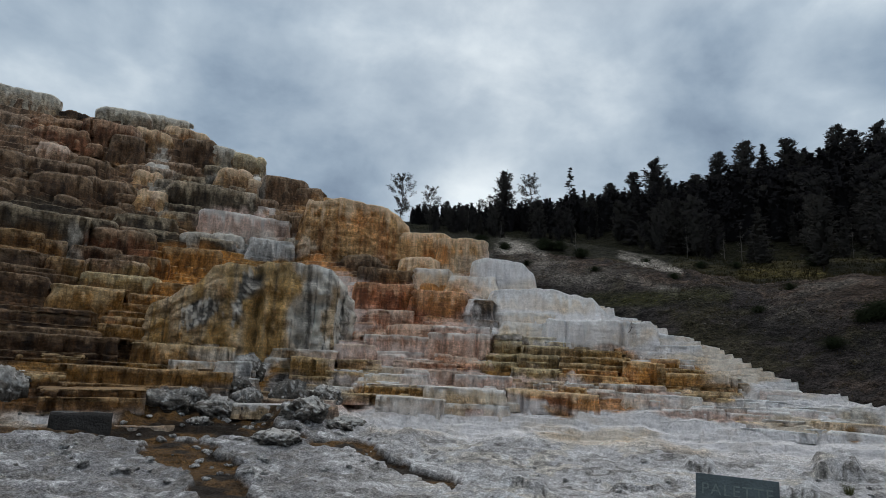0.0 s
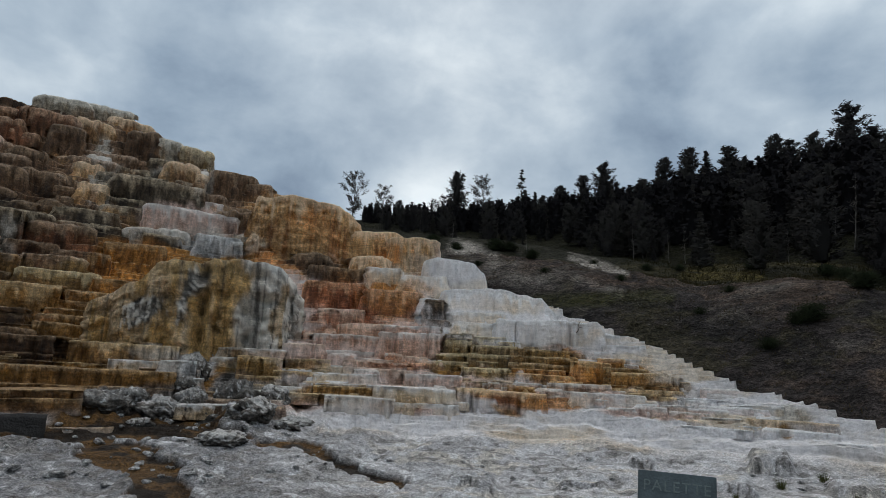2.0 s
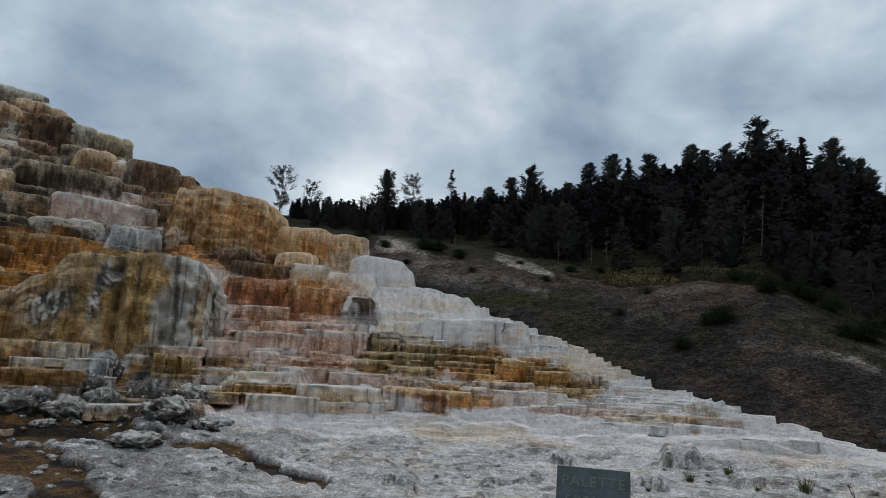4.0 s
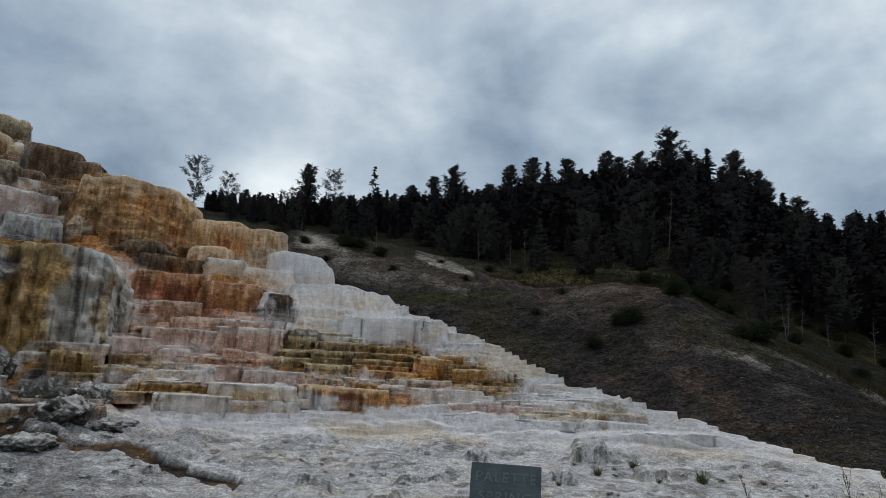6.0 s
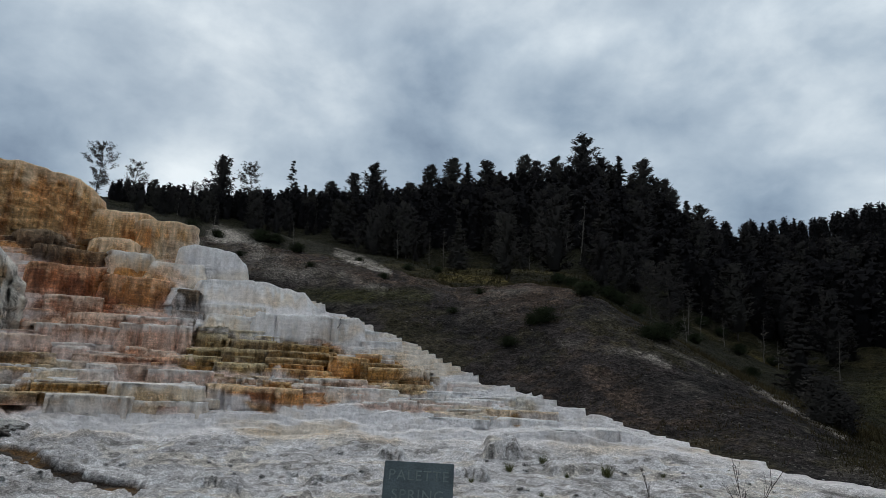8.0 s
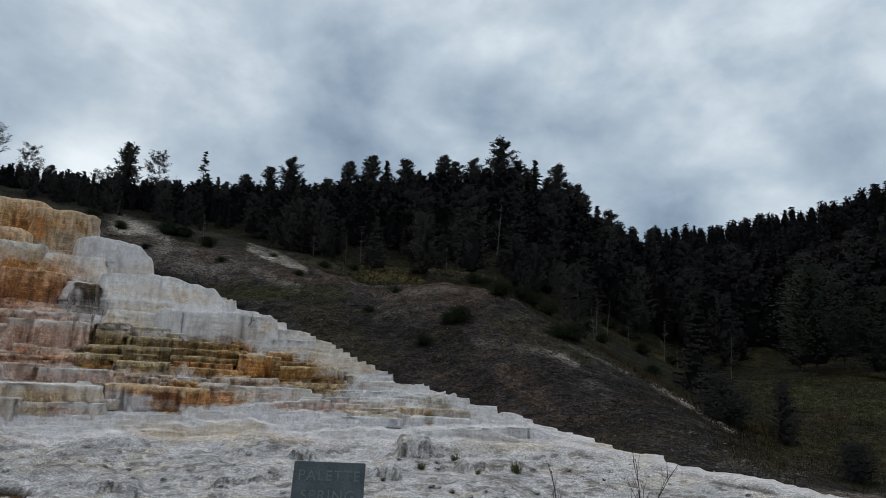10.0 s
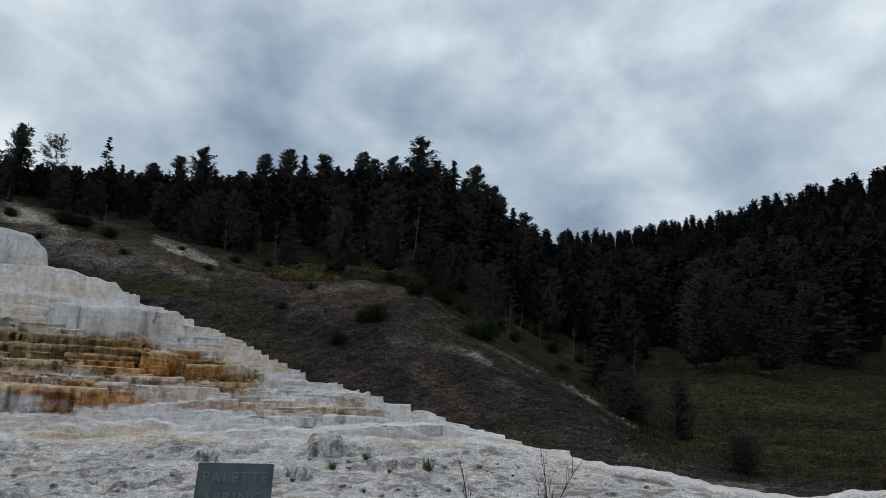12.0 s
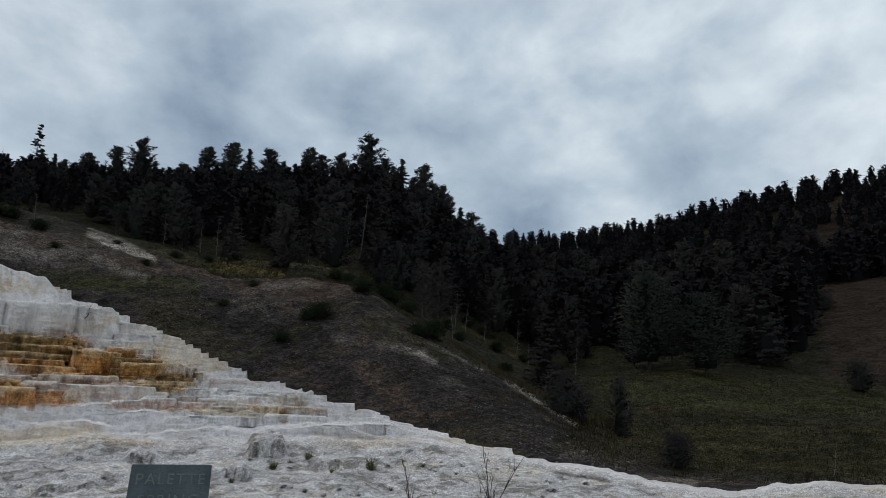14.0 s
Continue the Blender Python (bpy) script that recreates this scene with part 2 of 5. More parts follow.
# colours of the mineral crust: face, streaks, rim
TONES = {
    "rim": ((0.37, 0.33, 0.255), (0.20, 0.17, 0.12), (0.55, 0.52, 0.45)),
    "taupe": ((0.165, 0.112, 0.072), (0.062, 0.041, 0.027), (0.33, 0.26, 0.19)),
    "rust": ((0.17, 0.08, 0.045), (0.07, 0.036, 0.022), (0.30, 0.21, 0.14)),
    "tan": ((0.36, 0.245, 0.125), (0.22, 0.12, 0.055), (0.55, 0.46, 0.33)),
    "umber": ((0.068, 0.041, 0.023), (0.025, 0.017, 0.012), (0.17, 0.125, 0.08)),
    "flesh": ((0.40, 0.29, 0.225), (0.27, 0.155, 0.10), (0.57, 0.48, 0.41)),
    "pale": ((0.50, 0.46, 0.40), (0.34, 0.29, 0.22), (0.66, 0.63, 0.58)),
    "olive": ((0.155, 0.112, 0.05), (0.06, 0.045, 0.022), (0.46, 0.42, 0.27)),
    "black": ((0.052, 0.044, 0.032), (0.022, 0.019, 0.016), (0.30, 0.27, 0.20)),
    "pink": ((0.55, 0.465, 0.43), (0.42, 0.315, 0.27), (0.70, 0.66, 0.64)),
    "grey": ((0.42, 0.42, 0.415), (0.12, 0.12, 0.122), (0.58, 0.58, 0.57)),
    "orange": ((0.42, 0.23, 0.10), (0.26, 0.115, 0.042), (0.58, 0.45, 0.30)),
    "amber": ((0.29, 0.145, 0.042), (0.13, 0.06, 0.018), (0.50, 0.37, 0.19)),
    "cream": ((0.72, 0.61, 0.47), (0.56, 0.42, 0.26), (0.82, 0.78, 0.72)),
    "white": ((0.79, 0.765, 0.765), (0.72, 0.685, 0.665), (0.84, 0.83, 0.835)),
    "red": ((0.205, 0.085, 0.045), (0.085, 0.038, 0.024), (0.45, 0.28, 0.17)),
    "ochre": ((0.26, 0.155, 0.055), (0.115, 0.07, 0.026), (0.47, 0.38, 0.22)),
    "brown": ((0.145, 0.079, 0.029), (0.06, 0.034, 0.016), (0.30, 0.215, 0.115)),
    "crust": ((0.46, 0.455, 0.45), (0.10, 0.095, 0.09), (0.74, 0.74, 0.74)),
    "basalt": ((0.15, 0.148, 0.148), (0.04, 0.039, 0.039), (0.42, 0.42, 0.42)),
    "slate": ((0.48, 0.46, 0.42), (0.20, 0.195, 0.185), (0.60, 0.59, 0.56)),
    "stained": ((0.34, 0.235, 0.11), (0.09, 0.08, 0.066), (0.50, 0.44, 0.32)),
}


def vivid(c, sat=1.1):
    grey = sum(c) / 3
    return [min(0.85, max(0.01, k * (grey + sat * (v - grey)))) for v, k in zip(c, (1.21, 1.09, 1.01))]


for key in ("rust", "tan", "umber", "taupe", "flesh", "pink", "olive", "orange", "amber", "red", "ochre", "brown", "black"):
    TONES[key] = (vivid(TONES[key][0]), vivid(TONES[key][1]), vivid(TONES[key][2], 1.0))
for key in ("umber", "brown", "black", "taupe", "rust", "ochre"):
    TONES[key] = tuple([0.76 * v for v in c] for c in TONES[key])


def mix(a, b, t):
    return a + (b - a) * np.clip(t, 0, 1)[..., None]


def along(az, el, p, q, wide):
    """1 on a line between two directions, 0 away from it."""
    dx, dy = q[0] - p[0], q[1] - p[1]
    t = np.clip(((az - p[0]) * dx + (el - p[1]) * dy) / (dx * dx + dy * dy), 0, 1)
    return smooth(wide, 0.3 * wide, np.hypot(az - p[0] - t * dx, el - p[1] - t * dy))


def fan_crest(az):
    e = np.interp(az, CREST_AZ, CREST_EL)
    return e, np.interp(e, EL, FAR)


BASE_R = np.linspace(5.5, 58, 800)
BASE_Z = EYE + BASE_R * tan_d(np.interp(BASE_R, FAR, EL))


def levels():
    """Heights of the rimstone levels, closer together towards the foot."""
    z, out = 0.55, []
    while z < 20.5:
        out.append(z)
        z += float(np.interp(z, [0.3, 1.0, 2.0, 3.5, 6, 12, 20], [0.075, 0.09, 0.12, 0.16, 0.26, 0.5, 0.7])) * (0.75 + 0.5 * float(hashed(np.array([len(out)]), np.array([3]), 9)[0]))
    return out


STAINS = []


def stain(az, el, wide, tall, tone):
    """A patch of one mineral or algae colour on the terrace, by heading and height angle."""
    STAINS.append((az, el, wide, tall, tone))


stain(-34.9, 19.8, 2.2, 0.9, "rim")
stain(-35.2, 18.4, 2.2, 1.1, "taupe")
stain(-32.7, 16.8, 2.3, 1.4, "rust")
stain(-35.1, 16.3, 1.2, 0.7, "taupe")
stain(-32.5, 18.1, 1.3, 0.6, "tan")
stain(-29.9, 18.7, 2.9, 1.2, "umber")
stain(-27.6, 20.1, 2.3, 0.4, "rim")
stain(-24.4, 20.2, 1.7, 0.4, "pale")
stain(-27.2, 17.7, 2.1, 1.4, "taupe")
stain(-23.7, 18.8, 1.5, 1.0, "taupe")
stain(-22.2, 18.3, 1.3, 1.3, "umber")
stain(-24.0, 16.7, 1.5, 0.7, "taupe")
stain(-20.9, 16.7, 1.0, 0.6, "black")
stain(-25.7, 15.4, 1.2, 1.0, "taupe")
stain(-25.0, 13.7, 0.9, 1.2, "taupe")
stain(-25.1, 16.5, 0.4, 1.5, "pale")
stain(-25.0, 14.5, 0.4, 1.5, "pale")
stain(-20.6, 15.7, 0.7, 0.5, "pale")
stain(-20.6, 14.1, 3.8, 1.5, "black")
stain(-18.8, 16.5, 1.0, 1.5, "taupe")
stain(-18.2, 17.9, 1.6, 0.8, "rim")
stain(-15.0, 15.7, 2.7, 1.6, "taupe")
stain(-16.9, 15.7, 0.4, 1.6, "pale")
stain(-32.0, 14.9, 4.3, 0.9, "taupe")
stain(-31.7, 13.4, 4.3, 1.4, "umber")
stain(-32.5, 11.8, 4.2, 0.9, "umber")
stain(-32.3, 10.8, 3.1, 1.4, "black")
stain(-25.6, 11.3, 2.3, 1.0, "black")
stain(-30.5, 9.9, 0.6, 0.7, "pale")
stain(-29.8, 8.3, 0.3, 0.7, "pale")
stain(-17.3, 12.5, 3.9, 1.1, "pink")
stain(-17.2, 11.1, 2.9, 0.7, "pale")
stain(-15.3, 10.5, 2.6, 0.7, "grey")
stain(-13.1, 12.9, 2.2, 1.1, "umber")
stain(-10.1, 12.5, 1.0, 0.7, "taupe")
stain(-9.0, 13.3, 1.9, 1.9, "orange")
stain(-9.5, 15.2, 2.0, 0.9, "tan")
stain(-21.7, 10.6, 2.7, 0.5, "black")
stain(-21.5, 9.3, 3.2, 1.0, "brown")
stain(-27.1, 9.1, 2.5, 1.7, "rust")
stain(-26.5, 8.0, 1.4, 0.7, "taupe")
stain(-33.4, 8.4, 1.8, 1.6, "brown")
stain(-33.0, 7.1, 1.8, 0.7, "umber")
stain(-33.6, 7.2, 1.6, 0.9, "umber")
stain(-32.6, 5.7, 2.2, 1.0, "umber")
stain(-29.3, 7.1, 1.3, 0.6, "olive")
stain(-28.1, 5.3, 2.2, 1.0, "brown")
stain(-25.7, 7.0, 1.6, 1.0, "olive")
stain(-25.1, 5.6, 1.1, 1.0, "brown")
stain(-22.5, 7.4, 2.2, 2.5, "amber")
stain(-20.7, 8.6, 2.7, 1.5, "amber")
stain(-31.3, 3.7, 3.3, 1.0, "umber")
stain(-26.6, 3.9, 0.9, 0.5, "tan")
stain(-29.8, 1.1, 4.7, 1.4, "umber")
stain(-24.5, 1.4, 0.9, 1.0, "brown")
stain(-22.1, 2.8, 4.8, 1.0, "ochre")
stain(-22.4, 1.3, 1.2, 0.7, "tan")
stain(-19.1, 1.5, 1.7, 0.6, "pale")
stain(-15.8, 0.9, 1.5, 1.3, "grey")
stain(-27.5, -0.5, 5.5, 0.9, "ochre")
stain(-29.3, -2.4, 5.3, 1.1, "brown")
stain(-30.4, -2.2, 1.2, 0.7, "umber")
stain(-21.7, -2.4, 1.9, 1.0, "basalt")
stain(-18.2, -2.2, 3.7, 1.0, "basalt")
stain(-11.4, 0.4, 1.8, 0.9, "olive")
stain(-12.8, -1.2, 1.8, 1.3, "basalt")
stain(-9.4, -1.3, 2.1, 0.8, "pale")
stain(-8.5, 12.8, 4.2, 2.2, "orange")
stain(-11.2, 14.5, 2.2, 0.8, "tan")
stain(-11.9, 13.0, 1.9, 1.1, "umber")
stain(-10.2, 12.5, 0.8, 0.7, "taupe")
stain(-10.3, 11.4, 1.4, 0.5, "black")
stain(-12.5, 11.3, 1.3, 0.8, "pale")
stain(-7.8, 10.4, 1.9, 0.8, "black")
stain(-6.3, 9.1, 1.7, 0.8, "black")
stain(-3.8, 9.3, 1.4, 0.8, "brown")
stain(-0.6, 11.4, 3.7, 1.7, "tan")
stain(0.0, 10.9, 1.7, 1.1, "orange")
stain(-0.4, 9.4, 1.7, 0.8, "cream")
stain(2.3, 10.7, 1.4, 0.8, "cream")
stain(6.0, 10.0, 2.5, 1.7, "white")
stain(-4.8, 7.4, 2.5, 1.1, "red")
stain(-0.1, 7.3, 2.8, 1.4, "amber")
stain(4.1, 6.6, 0.9, 1.2, "black")
stain(3.2, 6.3, 0.6, 1.2, "white")
stain(-3.8, 5.4, 2.5, 0.8, "red")
stain(-0.8, 4.8, 0.8, 0.4, "red")
stain(2.0, 4.9, 2.2, 0.4, "pink")
stain(-3.2, 3.8, 3.6, 0.7, "flesh")
stain(1.8, 3.2, 2.7, 1.6, "flesh")
stain(-4.5, 2.7, 3.5, 0.8, "pink")
stain(6.2, 3.4, 1.4, 1.3, "olive")
stain(8.8, 4.1, 1.6, 0.5, "olive")
stain(5.4, 2.3, 1.4, 0.5, "olive")
stain(10.5, 2.8, 2.9, 1.1, "olive")
stain(14.9, 3.0, 1.5, 1.0, "amber")
stain(10.0, 1.2, 2.4, 0.4, "olive")
stain(12.6, 1.1, 2.1, 0.7, "brown")
stain(16.7, 1.5, 2.0, 1.0, "amber")
stain(1.1, 1.5, 1.6, 0.3, "red")
stain(4.4, 0.4, 3.5, 0.5, "pink")
stain(-10.7, 0.5, 1.6, 1.0, "olive")
stain(-6.8, 0.9, 1.9, 0.8, "ochre")
stain(-4.9, 0.4, 1.6, 0.8, "cream")
stain(-4.0, -0.9, 2.7, 0.5, "olive")
stain(2.5, -1.0, 3.8, 0.5, "cream")
stain(10.5, -0.6, 2.6, 0.5, "amber")
stain(11.3, 0.8, 0.5, 0.5, "white")
stain(9.6, 7.6, 4.8, 1.6, "cream")
stain(9.1, 5.2, 5.3, 1.4, "white")

stain(-4.2, -1.2, 3.2, 0.8, "ochre")
stain(1.5, -1.4, 2.6, 0.5, "tan")
stain(13.9, 2.6, 2.3, 0.9, "olive")
stain(19.7, 1.6, 2.8, 1.0, "amber")
stain(20.5, 2.0, 1.8, 0.6, "ochre")
stain(23.2, 0.4, 1.7, 0.8, "ochre")
stain(10.9, -0.8, 1.7, 0.6, "red")
stain(14.3, -1.1, 2.7, 0.4, "amber")
stain(18.0, -0.4, 2.6, 0.5, "pink")
stain(22.7, -1.4, 3.7, 0.5, "pink")
stain(29.2, -1.9, 3.0, 0.6, "cream")
stain(31.9, -2.4, 0.6, 0.5, "ochre")
stain(27.5, 0.1, 2.1, 0.8, "white")
stain(32.7, -1.0, 1.3, 0.6, "pale")
stain(10.5, -1.9, 1.7, 0.4, "tan")


def region_colour(az, el, x, y, z, lip):
    """Mineral and algae colours over the fan; lip is 1 on rims and treads, 0 on faces."""
    n = fbm(x / 1.3, y / 1.3 + z, 5, 31)
    m = fbm(x / 4, y / 4 + z * 0.7, 4, 41)
    s = fbm(x * 2.2, y * 2.2 + 0.15 * z, 3, 47)
    a, e = az + 3.0 * m + 1.2 * n, el + 0.9 * m + 0.6 * n
    tone = {k: [np.array(c) for c in v] for k, v in TONES.items()}

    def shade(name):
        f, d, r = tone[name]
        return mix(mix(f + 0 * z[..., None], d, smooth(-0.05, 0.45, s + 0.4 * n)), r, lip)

    c = shade("white")
    c = mix(c, shade("cream"), smooth(0.0, 0.5, m + 0.4 * n) * 0.7)
    pinkish = smooth(-14, -9, a) * smooth(7, 2, a) * smooth(-3.4, -2.2, e)
    c = mix(c, shade("pink"), pinkish * (0.55 + 0.8 * n))
    c = mix(c, shade("flesh"), pinkish * smooth(-0.1, 0.4, m))
    band = smooth(-1.5, 0, e) * smooth(4.2, 2.2, e) * smooth(2, 6, a) * smooth(26, 20, a)
    c = mix(c, shade("ochre"), band * (0.8 + n))
    left = smooth(-9.5, -13, a + 0.35 * np.maximum(e - 7, 0) * -1.0) * smooth(-4.3, -2.6, e)
    c = mix(c, shade("ochre"), left)
    c = mix(c, shade("umber"), left * smooth(-0.25, 0.25, m + 0.5 * n + 0.05 * (-24 - a)))
    high = smooth(10.5, 13, e) * smooth(-7, -10, a)
    c = mix(c, shade("umber"), high)
    c = mix(c, shade("taupe"), high * smooth(-0.35, 0.15, m - 0.2 * n))
    c = mix(c, shade("tan"), high * smooth(0.15, 0.5, n))
    for p, q, wide in (((-25.6, 18), (-24.4, 13), 0.8), ((-18.4, 17.2), (-16.8, 13.6), 0.6), ((-23.8, 16), (-25.2, 14), 0.5), ((-31, 10.6), (-30, 7.6), 0.5), ((-36, 18), (-33.5, 16.6), 1.2)):
        c = mix(c, shade("pale"), along(az + 0.5 * n, el + 0.3 * n, p, q, wide) * (0.75 + 0.5 * s))
    upper = smooth(6.5, 8.5, e) * smooth(-14, -10, a) * smooth(3, -1, a)
    c = mix(c, shade("orange"), upper * (0.8 + n))
    upper = smooth(7.5, 9.5, e) * smooth(-6, -3, a) * smooth(6, 4, a)
    c = mix(c, shade("tan"), upper * (0.75 + n))
    wa, we = az + 0.9 * n + 0.5 * s, el + 0.45 * n + 0.25 * s
    for a0, e0, wide, tall, name in STAINS:
        near = (np.abs(az - a0) < 1.5 * wide + 1.2) & (np.abs(el - e0) < 1.5 * tall + 0.7)
        if not near.any():
            continue
        f, d, r = tone[name]
        far = np.hypot((wa[near] - a0) / (1.1 * wide), (we[near] - e0) / (1.1 * tall))
        own = mix(mix(f + 0 * far[:, None], d, smooth(-0.05, 0.45, s[near] + 0.4 * n[near])), r, (lip + 0 * z)[near])
        c[near] = mix(c[near], own, 0.9 * smooth(1.2, 0.8, far))
    return c


def foot_colour(az, el, x, y, crust, n):
    """The crusty flats in front: white and grey crust over wet brown ground."""
    pale = mix(mix(np.array([0.475, 0.465, 0.47]) + 0 * n[..., None], np.array([0.31, 0.305, 0.312]), smooth(-6, -14, az)), np.array([0.26, 0.25, 0.245]), smooth(0.15, 0.7, n) * (0.55 + 0.45 * smooth(4, -8, az)))
    right = smooth(-9, 6, az)
    pale = mix(pale, pale * 1.28, smooth(2, 16, az))
    pale = mix(pale, np.array([0.68, 0.62, 0.53]), right * smooth(0.1, 0.5, -n) * 0.6)
    speck = fbm(x / 0.2, y / 0.2, 2, 203) + 0.5 * fbm(x / 0.9, y / 0.9, 3, 205)
    pale = mix(pale, np.array([0.22, 0.205, 0.19]), 0.75 * smooth(0.3, 0.42, speck))
    pale = mix(pale, np.array([0.80, 0.80, 0.81]), 0.7 * smooth(0.3, 0.5, -speck))
    wet = mix(np.array([0.12, 0.064, 0.021]) + 0 * n[..., None], np.array([0.022, 0.015, 0.010]), smooth(-0.25, 0.35, n + 0.5 * fbm(x / 0.3, y / 0.3, 2, 207)))
    return mix(wet, pale, crust)


# low crusted mounds: heading, distance, half width, depth, height
MOUNDS = ((31.2, 14.3, 1.9, 0.5, 0.26), (27.8, 12.5, 2.8, 0.5, 0.16), (21.8, 13.6, 1.2, 0.4, 0.15), (17.0, 11.6, 2.4, 0.5, 0.12), (8.0, 11.2, 2.0, 0.5, 0.14), (14.0, 10.0, 1.6, 0.4, 0.12), (36.0, 13.0, 1.6, 0.4, 0.12))
STEP = 0.16
AZ = np.arange(-44, 88, STEP)
FLATS = []
FACE_T = np.array([0, 0.22, 0.45, 0.66, 0.84, 0.95, 1.0])


def build_fan():
    zs = levels()
    th = np.radians(AZ)
    sx, sy = np.sin(th), np.cos(th)
    crest_e, crest_r = fan_crest(AZ)
    crest_z = EYE + crest_r * tan_d(crest_e)
    rows_r, rows_z, rows_c, lips, dead = [], [], [], [], []
    first = np.minimum(np.interp(zs[0] + 0.4 * smooth(-3, -9, AZ) * smooth(-27, -23, AZ), BASE_Z, BASE_R), crest_r - 0.4)

    # flats in front of the first rim
    for t in np.linspace(0, 1, 270):
        r = 5.6 + (first - 5.6) * t
        x, y = r * sx, r * sy
        n = fbm(x / 0.8, y / 0.8, 4, 23, 0.5)
        big = fbm(x / 2.6, y / 2.6, 3, 27)
        zb = np.interp(r, BASE_R, BASE_Z)
        patch = 0.7 * big + 0.6 * n + 0.5 * fbm(x / 1.2, y / 1.2, 4, 33, 0.5)
        e0 = np.degrees(np.arctan2(zb - EYE, r)) + 0.5 * big
        wa, we = AZ + 2.2 * n + 1.0 * big, e0 + 0.55 * n
        wet = np.maximum(along(wa, we, (-35, -3.5), (-14, -4.0), 1.7), along(wa, we, (-22, -5.2), (-16.0, -9.8), 2.3))
        wet = np.maximum(wet, along(wa, we, (-37, -4.5), (-23, -4.6), 1.0))
        wet = np.maximum(wet, 0.85 * np.maximum(along(wa, we, (-8, -5.4), (1, -8.4), 1.1), along(wa, we, (-13, -4.6), (-9, -5.4), 0.9)))
        crust = smooth(0.62, 0.42, wet - 0.75 * np.maximum(patch - 0.1, 0)) 
        calm = np.interp(AZ, [-40, 0, 25, 60], [1, 0.9, 0.62, 0.5])
        bumpy = 0.13 * n + 0.08 * fbm(x / 0.3, y / 0.3, 3, 29, 0.5) + 0.08 * (0.35 - np.abs(fbm(x / 0.26, y / 0.26, 2, 95))) + 0.05 * np.maximum(fbm(x / 0.5, y / 0.5, 3, 97), 0)
        z = np.maximum(zb, -0.12) - 0.12 - 0.25 * smooth(6.2, 5.6, r) + 0.09 * crust + 0.6 * calm * bumpy * (0.5 + 0.6 * crust) + 0.10 * calm * smooth(0.55, 0.2, cells(x / 1.9, y / 1.9, 77))
        lumpy = smooth(1, -6, AZ) * smooth(0.25, 0.7, zb) + 0.35 * smooth(0.1, 0.4, zb)
        lump = np.clip(fbm(x / 1.1, y / 1.1, 4, 91, 0.5), -0.2, 1)
        z = z + calm * lumpy * (0.4 * lump + 0.06 * (1 - 2 * np.abs(fbm(x / 0.5, y / 0.5, 2, 93))) - 0.03)
        face = 0 * r
        for a0, r0, wa, deep, tall in MOUNDS:
            u, v = (AZ - a0) / wa + 0.35 * n, (r - r0) / deep + 0.5 * fbm(x / 0.3, y / 0.3, 4, 99)
            side = smooth(1.0, 0.6, np.abs(u))
            z = z + tall * smooth(-1.0, -0.7, v + 0.4 * u * u) * smooth(1.8, 0.2, v) * side
            face = np.maximum(face, smooth(-1.15, -1.0, v + 0.4 * u * u) * smooth(-0.45, -0.7, v + 0.4 * u * u) * side)
        plate = 0.075 + 0.03 * big
        stack = z / plate
        flat = np.interp(r, [6, 9, 13], [0.0, 0.12, 0.45]) * smooth(60, 30, AZ)
        z = (1 - flat) * z + flat * plate * (np.floor(stack) + smooth(0.72, 0.98, stack - np.floor(stack)))
        el = np.degrees(np.arctan2(z - EYE, r))
        rows_r.append(r), rows_z.append(z), rows_c.append(foot_colour(AZ, el, x, y, crust, n + 0.6 * lumpy * (0.15 - lump) * smooth(-8, -16, AZ) + 0.8 * fbm(x / 0.4, y / 0.4, 3, 37, 0.5))), lips.append(None), dead.append(AZ < -90)
        rows_c[-1] = mix(rows_c[-1], np.array([0.10, 0.088, 0.075]), 0.85 * along(AZ + 0.8 * n, el + 0.2 * n, (50.5, -5.2), (59.5, -6.5), 0.45))
        rows_c[-1] = mix(rows_c[-1], np.array([0.16, 0.15, 0.14]), face * smooth(-0.1, 0.35, fbm(AZ * 5, r * 4, 4, 209, 0.65)))

    FLATS.extend((np.array(rows_r), np.array(rows_z)))
    last_r, last_z = rows_r[-1], rows_z[-1]
    behind = np.zeros(len(AZ))
    for k, zk in enumerate(zs):
        rb = float(np.interp(zk, BASE_Z, BASE_R)) - 0.35 * float(smooth(1.0, 1.8, np.array(zk)))
        x, y = rb * sx, rb * sy
        gap = float(np.interp(zk, [0.3, 1, 3, 8, 20], [1.3, 0.9, 0.6, 0.6, 0.9]))
        lobes = 0.9 * (cells(x / 1.6, y / 1.6 + 0.31 * k, 3) - 0.5) + 0.4 * (cells(x / 0.6, y / 0.6 + 0.23 * k, 8) - 0.5)
        r = rb + gap * np.interp(AZ, [0, 8], [1.0, 0.75]) * (lobes + 1.1 * fbm(x / 2.8, y / 2.8, 3, 5) + 0.5 * fbm(x / 0.9, y / 0.9 + 0.9 * k, 2, 6) + 0.22 * fbm(x / 0.22, y / 0.22 + 0.9 * k, 3, 7, 0.6))
        flute = 0.035 * fbm(x / 0.16, y / 0.16 + 3.1 * k, 2, 13)
        zt = zk + 0.12 * gap * fbm(x / 1.1, y / 1.1 + 1.7 * k, 3, 15) + 0.5 * gap * float(smooth(2.5, 6, np.array(zk))) * fbm(x / 4, y / 4 + 0.45 * k, 3, 17)
        zt = zt + smooth(10, 18, AZ) * (0.10 * fbm(x / 0.7, y / 0.7 + 2.3 * k, 3, 18) + 0.16 * fbm(x / 2.6, y / 2.6 + 0.7 * k, 2, 20))
